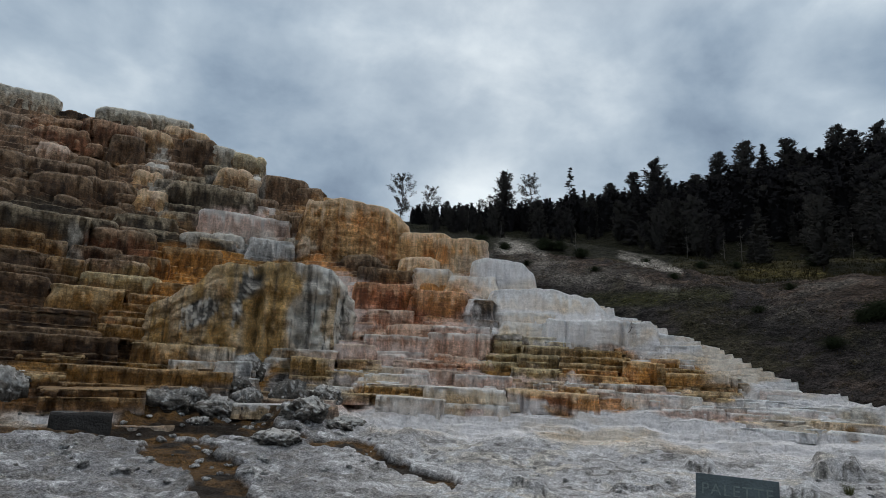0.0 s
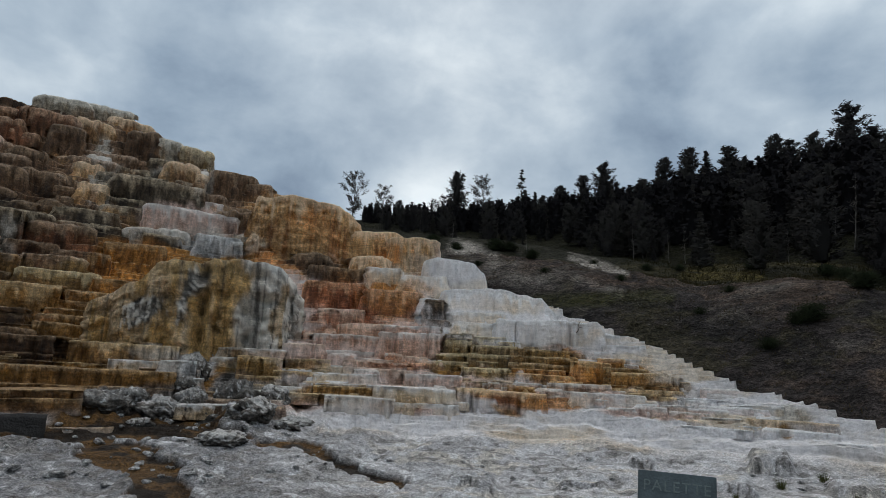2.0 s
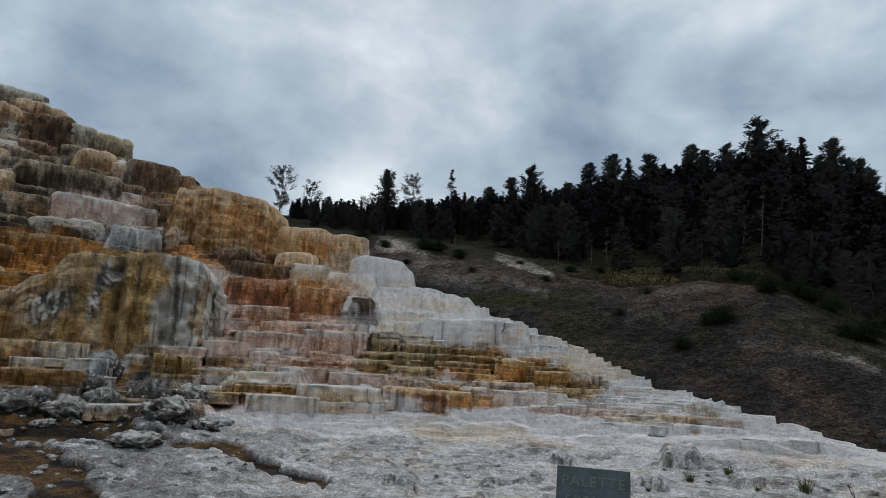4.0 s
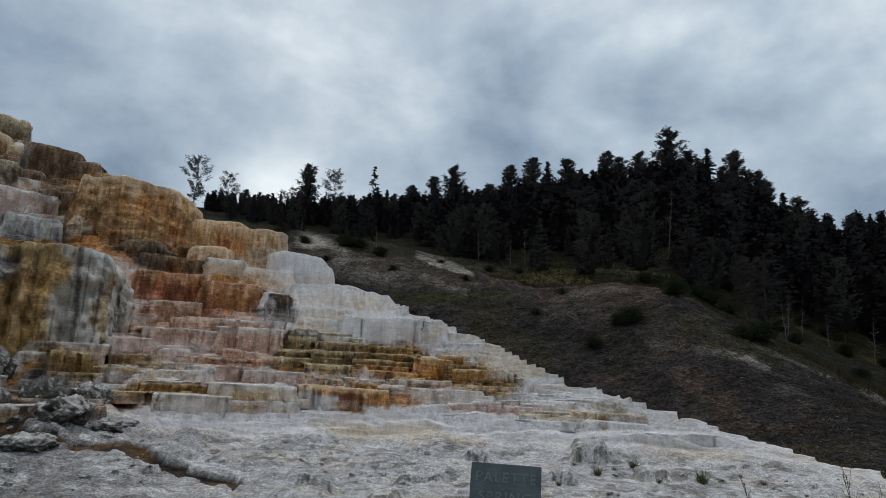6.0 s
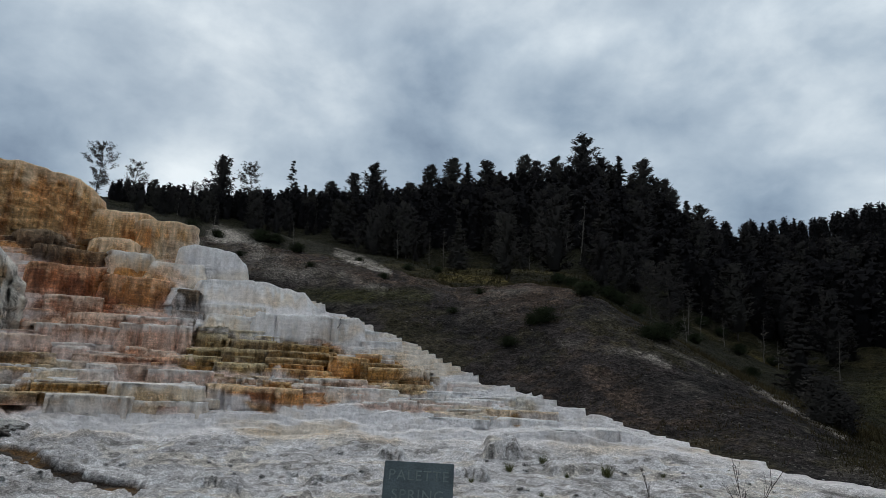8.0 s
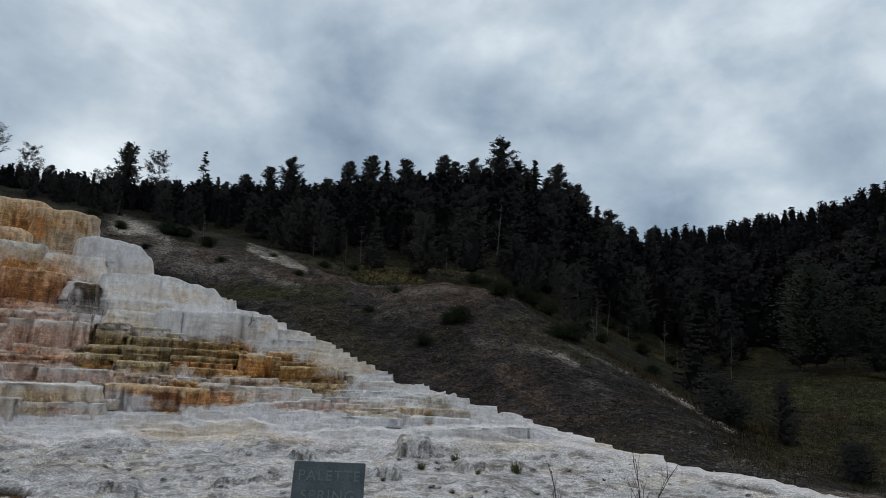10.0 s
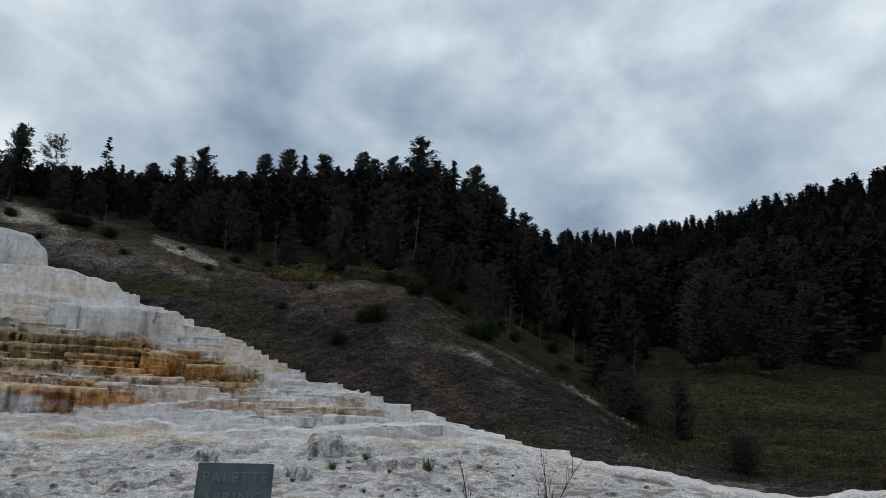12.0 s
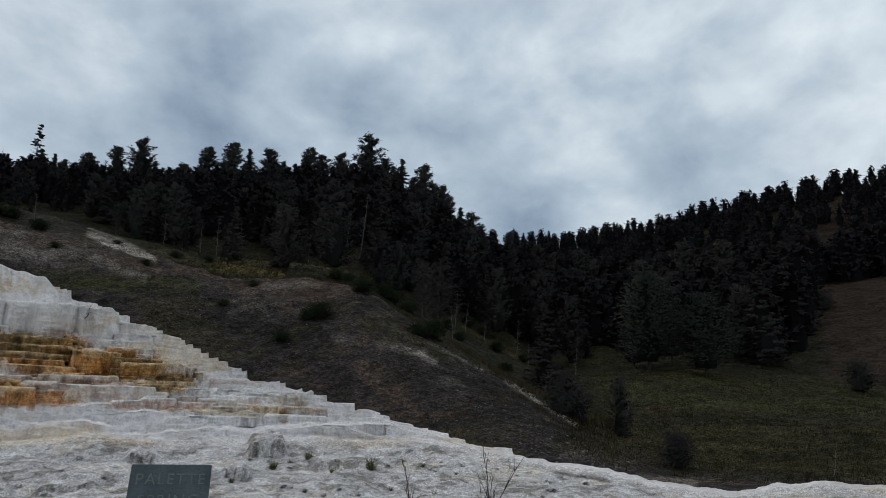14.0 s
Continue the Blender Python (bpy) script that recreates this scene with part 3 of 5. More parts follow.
        zt = zt + 0.03 * fbm(x / 0.25, y / 0.25 + 1.1 * k, 3, 22, 0.6)
        over = (zt > crest_z + 0.08) | (rb > crest_r + 0.6)
        # the low end of the crest runs out without a step
        zt = np.where(over, zt, zt - smooth(38, 46, AZ) * smooth(0, 1, (zt - crest_z + 0.14) / 0.2) * np.maximum(zt - last_z, 0))
        behind = behind + over
        r = np.where(over, np.maximum(last_r, crest_r) + 0.25, np.maximum(r, last_r + 0.05))
        zt = np.where(over, last_z - 0.12 - 0.1 * behind, np.maximum(zt, last_z + 0.02))
        h = zt - last_z
        for t in FACE_T if zk < 4.5 else FACE_T[::2]:
            lip = float(smooth(0.86, 0.98, np.array(t)))
            out = (flute * (1.3 - t) - 0.035 * smooth(0.5, 0.9, t) * smooth(1.01, 0.97, t)) * np.clip(h / 0.3, 0.1, 1) + 0.10 * np.clip(h, 0, 1) * (1 - t) ** 2 * np.sign(0.3 + fbm(x / 3, y / 3, 2, 19))
            z = last_z + h * (1 - (1 - t) ** 1.25)
            rr = r - out + 0.03 * t + (0.10 * np.clip(h, 0, 0.7) * t ** 6)
            rows_r.append(rr), rows_z.append(z), rows_c.append(None), lips.append(lip), dead.append(behind > 4)
        # the tread runs back to the next rim, a little rough
        last_r, last_z = r + 0.12, zt
        zn = zs[k + 1] if k + 1 < len(zs) else zk + 0.7
        nb = float(np.interp(zn, BASE_Z, BASE_R)) - 0.35 * float(smooth(1.0, 1.8, np.array(zn)))
        reach = np.maximum(nb - rb, 0.2)
        for t in (0.12, 0.45):
            rr = r + 0.08 + reach * t * 0.8
            rows_r.append(rr), rows_z.append(zt + 0.02 * fbm(rr * sx / 0.3, rr * sy / 0.3, 2, 25) - 0.015), rows_c.append(None), lips.append(0.75), dead.append(behind > 4)
            last_r = rr
    R, Z = np.array(rows_r), np.array(rows_z)
    X, Y = R * sx, R * sy
    A = np.broadcast_to(AZ, R.shape)
    E = np.degrees(np.arctan2(Z - EYE, R))
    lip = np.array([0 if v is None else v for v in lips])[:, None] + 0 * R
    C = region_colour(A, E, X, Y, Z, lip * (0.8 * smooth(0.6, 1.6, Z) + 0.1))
    for i, c in enumerate(rows_c):
        if c is not None:
            C[i] = mix(c, C[i], smooth(244, 269, np.full(len(AZ), float(i))))
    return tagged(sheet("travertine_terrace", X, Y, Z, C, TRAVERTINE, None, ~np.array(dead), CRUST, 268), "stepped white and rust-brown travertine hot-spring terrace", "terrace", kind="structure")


terrace = build_fan()

# ---- ground and hills ----
GA = [-180, -60, -20, 0, 10, 20, 27, 33, 38, 44, 49, 54, 60.6, 65, 75, 90, 180]
SPUR_R = [60, 62, 60, 57, 53, 48, 46, 45, 43, 40, 36, 32, 27, 23, 22, 22, 60]
SPUR_E = [-1, 11, 12, 12, 11.3, 10.3, 8.8, 9.6, 8.9, 5.5, 2.6, -0.45, -4.2, -5.9, -5.6, -5.6, -1]
WOOD_R = [90, 95, 90, 84, 82, 78, 76, 75, 74, 73, 72, 72, 70, 70, 68, 66, 90]
WOOD_E = [0, 12.5, 13, 13, 12.8, 11.2, 10.6, 10.3, 10, 6.5, 4.2, 2.2, 2.4, 2.4, 1.4, 1, 0]
CREST_R = [140, 115, 110, 105, 105, 108, 110, 112, 115, 115, 118, 125, 130, 130, 130, 130, 140]
CREST_E2 = [2, 14, 14, 13.8, 14, 14.8, 15.4, 16, 16.6, 14.3, 10.5, 8.8, 8.4, 8.6, 9.5, 10, 2]
FAR_E = [4, 12, 12, 12, 12, 12, 12, 12, 12.4, 13.0, 12.9, 12.5, 13.1, 13.9, 15.7, 16.3, 4]


def ground_height(az, r):
    crest_e, crest_r = fan_crest(np.clip(az, -60, 95))
    away = smooth(0, 1, np.clip((np.abs(az) - 100) / 40, 0, 1))
    foot_r = crest_r + 5
    foot_z = np.minimum(-0.45 + 0 * az, 0) + np.maximum(0, EYE + foot_r * tan_d(crest_e - 4) + 0.45) * (1 - away)
    sr, se = np.interp(az, GA, SPUR_R), np.interp(az, GA, SPUR_E)
    foot_r = np.minimum(foot_r, sr - 4)
    wr, we = np.interp(az, GA, WOOD_R), np.interp(az, GA, WOOD_E)
    cr, ce = np.interp(az, GA, CREST_R), np.interp(az, GA, CREST_E2)
    fe = np.interp(az, GA, FAR_E)
    knots_r = [0 * az + 4.5, 0 * az + 6.5, np.maximum(foot_r - 6, 7), np.maximum(foot_r, 7.5), sr, sr + 4, wr, cr, cr + 25, 0 * az + 230, 0 * az + 300, 0 * az + 1800]
    zs, zw, zc = EYE + sr * tan_d(se), EYE + wr * tan_d(we), EYE + cr * tan_d(ce)
    zf = EYE + 230 * tan_d(fe)
    knots_z = [0 * az - 0.02, 0 * az - 0.45, 0 * az - 0.45, foot_z, zs, zs - 0.15 + 0.25 * np.maximum(0, zw - zs) * 0.3, zw, zc, zc - 2, zf, zf - 5, 0 * az + 20]
    z = knots_z[0] + 0 * r
    for a in range(len(knots_r) - 1):
        t = np.clip((r - knots_r[a]) / np.maximum(knots_r[a + 1] - knots_r[a], 0.1), 0, 1)
        z = z + (knots_z[a + 1] - knots_z[a]) * (t * 0.6 + 0.4 * t * t * (3 - 2 * t))
    x, y = r * np.sin(np.radians(az)), r * np.cos(np.radians(az))
    near = np.clip((r - 14) / 20, 0, 1) * np.clip((140 - r) / 40, 0, 1)
    rills = (0.5 - np.abs(fbm(x / 3.2, y / 3.2, 4, 63))) * 0.35 + 0.16 * fbm(x / 0.9, y / 0.9, 3, 65, 0.6)
    return z + fbm(x / 9, y / 9, 5, 61) * np.clip((r - 12) / 40, 0.05, 1.0) * 0.7 + near * rills


def ground_colour(az, r, x, y, z):
    n, m = fbm(x / 3, y / 3, 5, 71), fbm(x / 12, y / 12, 4, 81)
    gravel, grass, straw, pale = np.array([0.022, 0.0185, 0.0175]), np.array([0.011, 0.011, 0.006]), np.array([0.036, 0.030, 0.011]), np.array([0.07, 0.062, 0.054])

    sr, wr = np.interp(az, GA, SPUR_R), np.interp(az, GA, WOOD_R)
    behind = smooth(-1, 5, r - sr + 2 * n)
    fine = fbm(x / 0.8, y / 0.8, 5, 85, 0.6)
    c = mix(gravel + 0 * n[..., None], np.array([0.048, 0.034, 0.026]), smooth(-0.15, 0.3, m + 0.9 * fine))
    c = mix(c, np.array([0.009, 0.0085, 0.0085]), 0.8 * smooth(-0.05, 0.35, n * 0.6 - m * 0.5 + 0.6 * fine))
    c = mix(c, pale, smooth(0.2, 0.55, n + 0.3 * m + 0.6 * fine) * 0.55)
    weeds = fbm(x / 5, y / 5, 4, 87) + 0.5 * fine
    c = mix(c, np.array([0.026, 0.023, 0.010]), 0.55 * smooth(0.1, 0.45, weeds))
    c = mix(c, grass, behind)
    c = mix(c, straw, behind * smooth(0.0, 0.5, m + 0.3 * n) * smooth(20, 0, np.abs(r - wr)))
    el = np.degrees(np.arctan2(z - EYE, r))
    a, e = az + 0.35 * n, el + 0.25 * m + 0.12 * n
    bare = np.array([0.27, 0.245, 0.215])
    # bands at headings 5 to 15 also carry haze, put into the ground colour
    for p, q, wide, much in (((15.8, 11.7), (20.6, 10.3), 0.4, 1.3), ((16.5, 9.6), (20, 8.4), 0.7, 0.4), ((5.5, 12.3), (9.0, 11.2), 1.0, 0.7), ((44, 4.4), (49, 2.0), 0.25, 0.25), ((51, 1.2), (57, -2.2), 0.3, 0.6), ((7, 10.6), (15, 9.4), 1.6, 0.16), ((43.4, 3.3), (44.8, 2.7), 0.45, 0.5), ((57, -6.4), (66, -6.4), 0.5, 0.4), ((36, 4.5), (44, 3.4), 0.5, 0.25)):
        c = mix(c, bare, along(a, e, p, q, wide) * much * (0.7 + n))
    c = mix(c, np.array([0.05, 0.04, 0.012]), along(a, e, (25.5, 10.1), (31, 9.8), 0.6) * smooth(-0.3, 0.3, n + m))
    c = mix(c, np.array([0.026, 0.026, 0.010]), along(a, e, (60, 0.6), (84, 0.2), 2.2) * 0.7)
    c = mix(c, np.array([0.022, 0.022, 0.008]), along(a, e, (13, 7.6), (24, 8.2), 1.0) * (0.7 + n))
    c = mix(c, np.array([0.024, 0.0215, 0.009]), along(a, e, (60, -3.4), (92, -3.2), 2.8) * smooth(54, 60, a) * (0.75 + 0.5 * n))
    c = mix(c, np.array([0.030, 0.024, 0.010]), 0.8 * along(a, e, (62, -4.4), (90, -4.2), 0.8) * smooth(-0.2, 0.3, n))
    c = mix(c, np.array([0.026, 0.015, 0.008]), along(a, e, (63, -1.2), (80, -1.8), 0.9) * smooth(-0.1, 0.4, n + m))
    c = mix(c, np.array([0.020, 0.014, 0.010]), smooth(74.5, 77, a) * smooth(1.0, 2.2, e))
    return 1.12 * c


def build_ground():
    az = np.concatenate([np.arange(-180, -12, 4.0), np.arange(-12, 90, 0.25), np.arange(90, 180.1, 4.5)])
    r = np.concatenate([np.linspace(0.0, 14, 40), np.geomspace(15, 130, 390), np.geomspace(133, 1800, 60)])
    A, R = np.meshgrid(az, r)
    z = ground_height(A, R)
    x, y = R * np.sin(np.radians(A)), R * np.cos(np.radians(A))
    return tagged(sheet("ground", x, y, z, ground_colour(A, R, x, y, z), EARTH), "dark gravelly hillside with dry grass and meadow", "ground", kind="structure")


ground = build_ground()


# ---- trees ----
def ground_at(az, r):
    return float(ground_height(np.array([float(az)]), np.array([float(r)]))[0])


def on_ground(az, r, sink=0.15, turn=0.0, size=1.0, lean=(0, 0)):
    p = pose(r * math.sin(radians(az)), r * math.cos(radians(az)), ground_at(az, r) - sink, lean[0], lean[1], turn)
    return p @ Matrix.Diagonal((size, size, size, 1))


def cone_between(bm, p, q, r0, r1, sides=6):
    p, q = Vector(p), Vector(q)
    turn = (q - p).to_track_quat("Z", "Y").to_matrix()
    ring = []
    for c, r in ((p, r0), (q, r1)):
        ring.append([bm.verts.new(c + turn @ Vector((r * math.cos(a), r * math.sin(a), 0))) for a in (2 * math.pi * s / sides for s in range(sides))])
    for s in range(sides):
        bm.faces.new((ring[0][s], ring[0][(s + 1) % sides], ring[1][(s + 1) % sides], ring[1][s]))


def crown_core(rs, height, spread, base, kind, sides=9, rings=8, fill=0.72):
    """The dense inside of a crown: a ragged closed form, triangles and normals."""
    t = np.linspace(0.0, 1.0, rings)[:, None] + 0 * np.zeros((1, sides))
    if kind == "fir":
        prof = (1.0 - t) ** 0.85 * np.clip(0.5 + 4 * t, 0, 1)
    else:
        prof = np.clip(1.0 - t, 0, 1) ** 0.5 * np.clip(0.55 + 1.6 * t, 0, 1)
    rad = fill * spread * prof * rs.uniform(0.45, 1.1, t.shape) + 0.02
    a = np.arange(sides)[None] * 6.283 / sides + rs.uniform(-0.25, 0.25, t.shape)
    z = height * (base + (0.97 - base) * t) + rs.uniform(-0.28, 0.28, t.shape) * (t > 0) * (t < 1)
    p = np.stack([rad * np.cos(a), rad * np.sin(a), z], -1)
    q = np.roll(p, -1, 1)
    tris = np.concatenate([np.stack([p[:-1], q[:-1], q[1:]], 2).reshape(-1, 3, 3), np.stack([p[:-1], q[1:], p[1:]], 2).reshape(-1, 3, 3)])
    mid = tris.mean(1)
    soft = mid * np.array([1.0, 1.0, 0.0]) + np.array([0, 0, -0.25 * spread])
    return tris, soft / (np.linalg.norm(soft, axis=-1, keepdims=True) + 1e-6)


def foliage(rs, height, spread, base, whorls, each, size, kind="fir", gaps=0.0, tip=0.9, flat=0.35, broad=1.35):
    """Needle sprays on whorled branches: triangles (n, 3, 3) and a soft outward normal for each."""
    count = int(whorls * 5)
    t = (np.arange(count) + rs.rand(count)) / count
    keep = rs.rand(count) > gaps
    t = t[keep]
    ang = rs.rand(len(t)) * 6.283
    if kind == "fir":
        shape = (1.02 - t) ** tip * np.clip(0.55 + 3 * t, 0, 1)
        start, rise, sag = 0.12, 0.28, 0.42
    elif kind == "pine":
        shape = np.clip(1.04 - t, 0, 1) ** 0.55 * np.clip(0.6 + 1.5 * t, 0, 1)
        start, rise, sag = 0.35, 0.55, 0.12
    else:
        shape = np.clip(1.1 - t, 0, 1) ** 0.4 * np.clip(0.25 + 1.3 * t, 0, 1)
        start, rise, sag = 0.5, 0.65, 0.1
    reach = spread * shape * rs.uniform(0.45, 1.3, len(t)) + 0.12
    f = start + (1 - start) * rs.rand(len(t), each) ** 0.8
    rad = reach[:, None] * f
    lift = height * (base + (1 - base) * t)[:, None] + reach[:, None] * (rise * f * f - sag * f)
    out = np.stack([np.cos(ang), np.sin(ang), 0 * ang], -1)[:, None] + np.zeros((len(t), each, 1))
    across = np.stack([-np.sin(ang), np.cos(ang), 0 * ang], -1)[:, None] + np.zeros((len(t), each, 1))
    if kind == "fir":
        half = (0.34 * reach[:, None] * (1.05 - f) + 0.06) * rs.uniform(-1, 1, f.shape)
        c = out * rad[..., None] + across * half[..., None]
        c[..., 2] = lift + rs.normal(0, 0.05, f.shape) - 0.1 * np.abs(half)
    else:
        knot = rs.normal(0, 1, (len(t), each, 3)) * np.array([0.21, 0.21, 0.15]) * (0.6 + 0.12 * spread)
        c = out * rad[..., None] + knot
        c[..., 2] += lift
    way = out * 0.9 + across * rs.uniform(-0.9, 0.9, f.shape)[..., None] + rs.normal(0, 0.3, c.shape)
    way[..., 2] = way[..., 2] * flat + (0.12 if kind == "fir" else 0.4) * rs.rand(*f.shape)
    c, way = c.reshape(-1, 3), way.reshape(-1, 3)
    soft = c * np.array([1.0, 1.0, 0.0])
    soft = soft / (np.linalg.norm(soft, axis=-1, keepdims=True) + 1e-3) + np.array([0, 0, 0.15])
    face = soft + rs.normal(0, 0.35, c.shape)
    face /= np.linalg.norm(face, axis=-1, keepdims=True)
    way = way - 0.4 * (way * face).sum(-1, keepdims=True) * face
    way /= np.linalg.norm(way, axis=-1, keepdims=True)
    side = np.cross(face, way)
    side /= np.linalg.norm(side, axis=-1, keepdims=True) + 1e-6
    length = size * rs.uniform(0.7, 1.5, (len(c), 1))
    wide = broad * size * rs.uniform(0.16, 0.30, (len(c), 1))
    tris = np.stack([c - way * length * 0.4 + side * wide, c - way * length * 0.4 - side * wide, c + way * length], 1)
    soft /= np.linalg.norm(soft, axis=-1, keepdims=True)
    return tris, soft


def soup(name, tris, mat, parent=None, soft=None):
    me = bpy.data.meshes.new(name)
    n = len(tris)
    me.vertices.add(n * 3)
    me.vertices.foreach_set("co", tris.astype(np.float32).ravel())
    me.loops.add(n * 3)
    me.loops.foreach_set("vertex_index", np.arange(n * 3, dtype=np.int32))
    me.polygons.add(n)
    me.polygons.foreach_set("loop_start", np.arange(0, n * 3, 3, dtype=np.int32))
    me.update(calc_edges=True)
    if soft is not None:
        layer = me.attributes.new("custom_normal", "FLOAT_VECTOR", "POINT")
        layer.data.foreach_set("vector", np.repeat(soft, 3, 0).astype(np.float32).ravel())
    me.materials.append(mat)
    ob = new(name, me)
    ob.parent = parent
    return ob


def trunk_mesh(rng, height, thick, stubs=0):
    bm = bmesh.new()
    pts = [Vector((rng.uniform(-0.015, 0.015) * height * (i > 0), rng.uniform(-0.015, 0.015) * height * (i > 0), height * i / 5)) for i in range(6)]
    for i in range(5):
        cone_between(bm, pts[i], pts[i + 1], thick * (1 - i / 5.3), thick * (1 - (i + 1) / 5.3))
    for s in range(stubs):
        h = height * rng.uniform(0.2, 0.95)
        a, l = rng.uniform(0, 6.28), height * rng.uniform(0.06, 0.2) * (1.15 - h / height)
        p = Vector((0, 0, h))
        q = p + Vector((math.cos(a) * l, math.sin(a) * l, l * rng.uniform(0.0, 0.8)))
        cone_between(bm, p, q, thick * 0.3, thick * 0.1, 4)
        for _ in range(2):
            b = p.lerp(q, rng.uniform(0.4, 0.9))
            cone_between(bm, b, b + Vector((rng.uniform(-1, 1), rng.uniform(-1, 1), rng.uniform(0, 1))) * l * 0.4, thick * 0.14, thick * 0.05, 3)
    return bm


def tree(name, height, spread, base, seed, label, group="", kind="fir", gaps=0.0, whorls=26, each=22, size=0.3, mat=None, stubs=12, tip=0.9, thick=0.012, bark=None, core=0.5):
    rng, rs = random.Random(seed), np.random.RandomState(seed)
    root = new(name)
    part("trunk", trunk_mesh(rng, height * 0.97, thick * height, stubs), bark or BARK, root)
    if whorls:
        tris, soft = foliage(rs, height, spread, base, whorls, each, size, kind, gaps, tip)
        if core:
            inner, inner_soft = crown_core(rs, height, spread, base, kind, fill=core)
            tris, soft = np.concatenate([tris, inner]), np.concatenate([soft, inner_soft])
        soup("crown", tris, mat or HAZED_NEEDLES, root, soft)
    return tagged(root, label, "tree", group)


GROVE = "conifers on the wooded hill"
FULL = "dark green conifer with a full ragged crown on the hillside"
OPEN = "sparse conifer with open branches showing the sky"
models = [
    tree("conifer", 10, 2.3, 0.06, 0, FULL, GROVE, "fir", tip=1.0, each=24),
    tree("conifer", 10, 3.0, 0.05, 1, FULL, GROVE, "fir", tip=0.95, gaps=0.1, each=27),
    tree("conifer", 10, 2.4, 0.12, 2, FULL, GROVE, "pine", whorls=22, each=33, size=0.28),
    tree("conifer", 10, 2.9, 0.14, 3, FULL, GROVE, "pine", whorls=20, each=36, size=0.28, gaps=0.1),
    tree("conifer", 10, 2.7, 0.08, 4, FULL, GROVE, "fir", gaps=0.25, tip=1.0, each=29),
    tree("conifer", 10, 2.5, 0.08, 5, FULL, GROVE, "pine", whorls=24, each=30, size=0.26),
]
thin = [
    tree("conifer", 10, 2.6, 0.30, 20, OPEN, GROVE, "open", gaps=0.15, whorls=13, each=44, size=0.2, stubs=40, thick=0.012, core=0),
    tree("conifer", 10, 2.6, 0.20, 21, OPEN, GROVE, "open", gaps=0.15, whorls=16, each=42, size=0.2, stubs=40, thick=0.012, core=0),
    tree("conifer", 10, 1.9, 0.08, 22, OPEN, GROVE, "fir", gaps=0.35, whorls=22, each=20, size=0.22, stubs=20, thick=0.010, core=0),
]
snag = tree("dead_tree", 8, 1, 0, 33, "grey leafless dead tree among the conifers", "dead trees", whorls=0, stubs=34, thick=0.009, bark=GREY_WOOD)
placed = set()


def plant(model, az, r, height=None, turn=None, lean=(0, 0)):
    size = (height or 10) / (8 if model is snag else 10)
    m = on_ground(az, r, 0.25, rng.uniform(0, 360) if turn is None else turn, size, lean)
    if model.name not in placed:
        placed.add(model.name)
        model.matrix_world = m
        return model
    return copy_thing(model, m)


rng = random.Random(7)
# the trees that stand out on the skyline: heading, elevation of the tip, model
SKYLINE = [(-4.0, 17.9, 6), (-1.4, 17.0, 7), (1.0, 15.5, 1), (3.3, 16.7, 6), (5.4, 18.6, 2), (4.4, 18.0, 7), (7.8, 19.2, 6), (11.4, 19.1, 8), (12.7, 17.2, 0), (14.8, 17.8, 2), (16.9, 18.5, 5), (18.8, 19.4, 3), (20.7, 19.1, 0), (23.9, 19.8, 2)]
SKYLINE2 = [(26.1, 20.4, 2), (27.4, 20.0, 4), (29.1, 20.4, 2), (30.5, 19.4, 4), (31.6, 19.9, 5), (32.6, 20.8, 2), (34.4, 21.0, 0), (35.6, 20.4, 3), (36.6, 20.6, 5), (38.0, 22.1, 3), (39.6, 20.5, 2), (41.1, 20.5, 4), (42.2, 19.8, 5), (43.2, 20.0, 2), (44.1, 19.4, 5), (44.9, 18.3, 2), (45.6, 17.4, 2), (46.9, 16.4, 4), (48.5, 16.0, 7), (49.4, 16.0, 1), (51.2, 15.2, 5)]
for az, top, k in SKYLINE + SKYLINE2:
    r = float(np.interp(az, GA, CREST_R)) - (16 if az < 2 else 3) + rng.uniform(-3, 2)
    h = EYE + r * math.tan(radians(top)) - ground_at(az, r)
    plant((models + thin)[k], az, r, max(h, 4) * 1.05, lean=(rng.uniform(-2, 2), rng.uniform(-2, 2)))
for az, r, h in [(9.3, 100, 6), (2.2, 92, 5.5), (13.8, 98, 5), (22, 82, 6), (25.5, 80, 7), (31, 82, 6), (36.4, 84, 8), (46.5, 66, 6.5), (52, 74, 7), (57, 66, 6), (37.7, 80, 12.5), (21.3, 78, 6), (24.2, 78, 5.5), (27.4, 79, 6.5), (33.2, 78, 6), (41.5, 77, 7), (47.4, 72, 6), (49.2, 73, 5)]:
    plant(snag, az, r, h, lean=(rng.uniform(-6, 6), rng.uniform(-6, 6)))
count = 0
while count < 185:
    az = rng.uniform(-1, 86)
    wr, cr = float(np.interp(az, GA, WOOD_R)), float(np.interp(az, GA, CREST_R))
    r = wr + 2 + (cr - wr) * rng.random() ** 1.3
    if az > 75.5 and r < 118:
        continue
    rise = float(np.interp(az, [0, 10, 30, 40, 46, 60, 86], [4, 5.5, 9, 10, 9, 10, 10]))
    plant(models[count % 6], az, r, rise * rng.uniform(0.7, 1.1), lean=(rng.uniform(-2, 2), rng.uniform(-2, 2)))
    count += 1


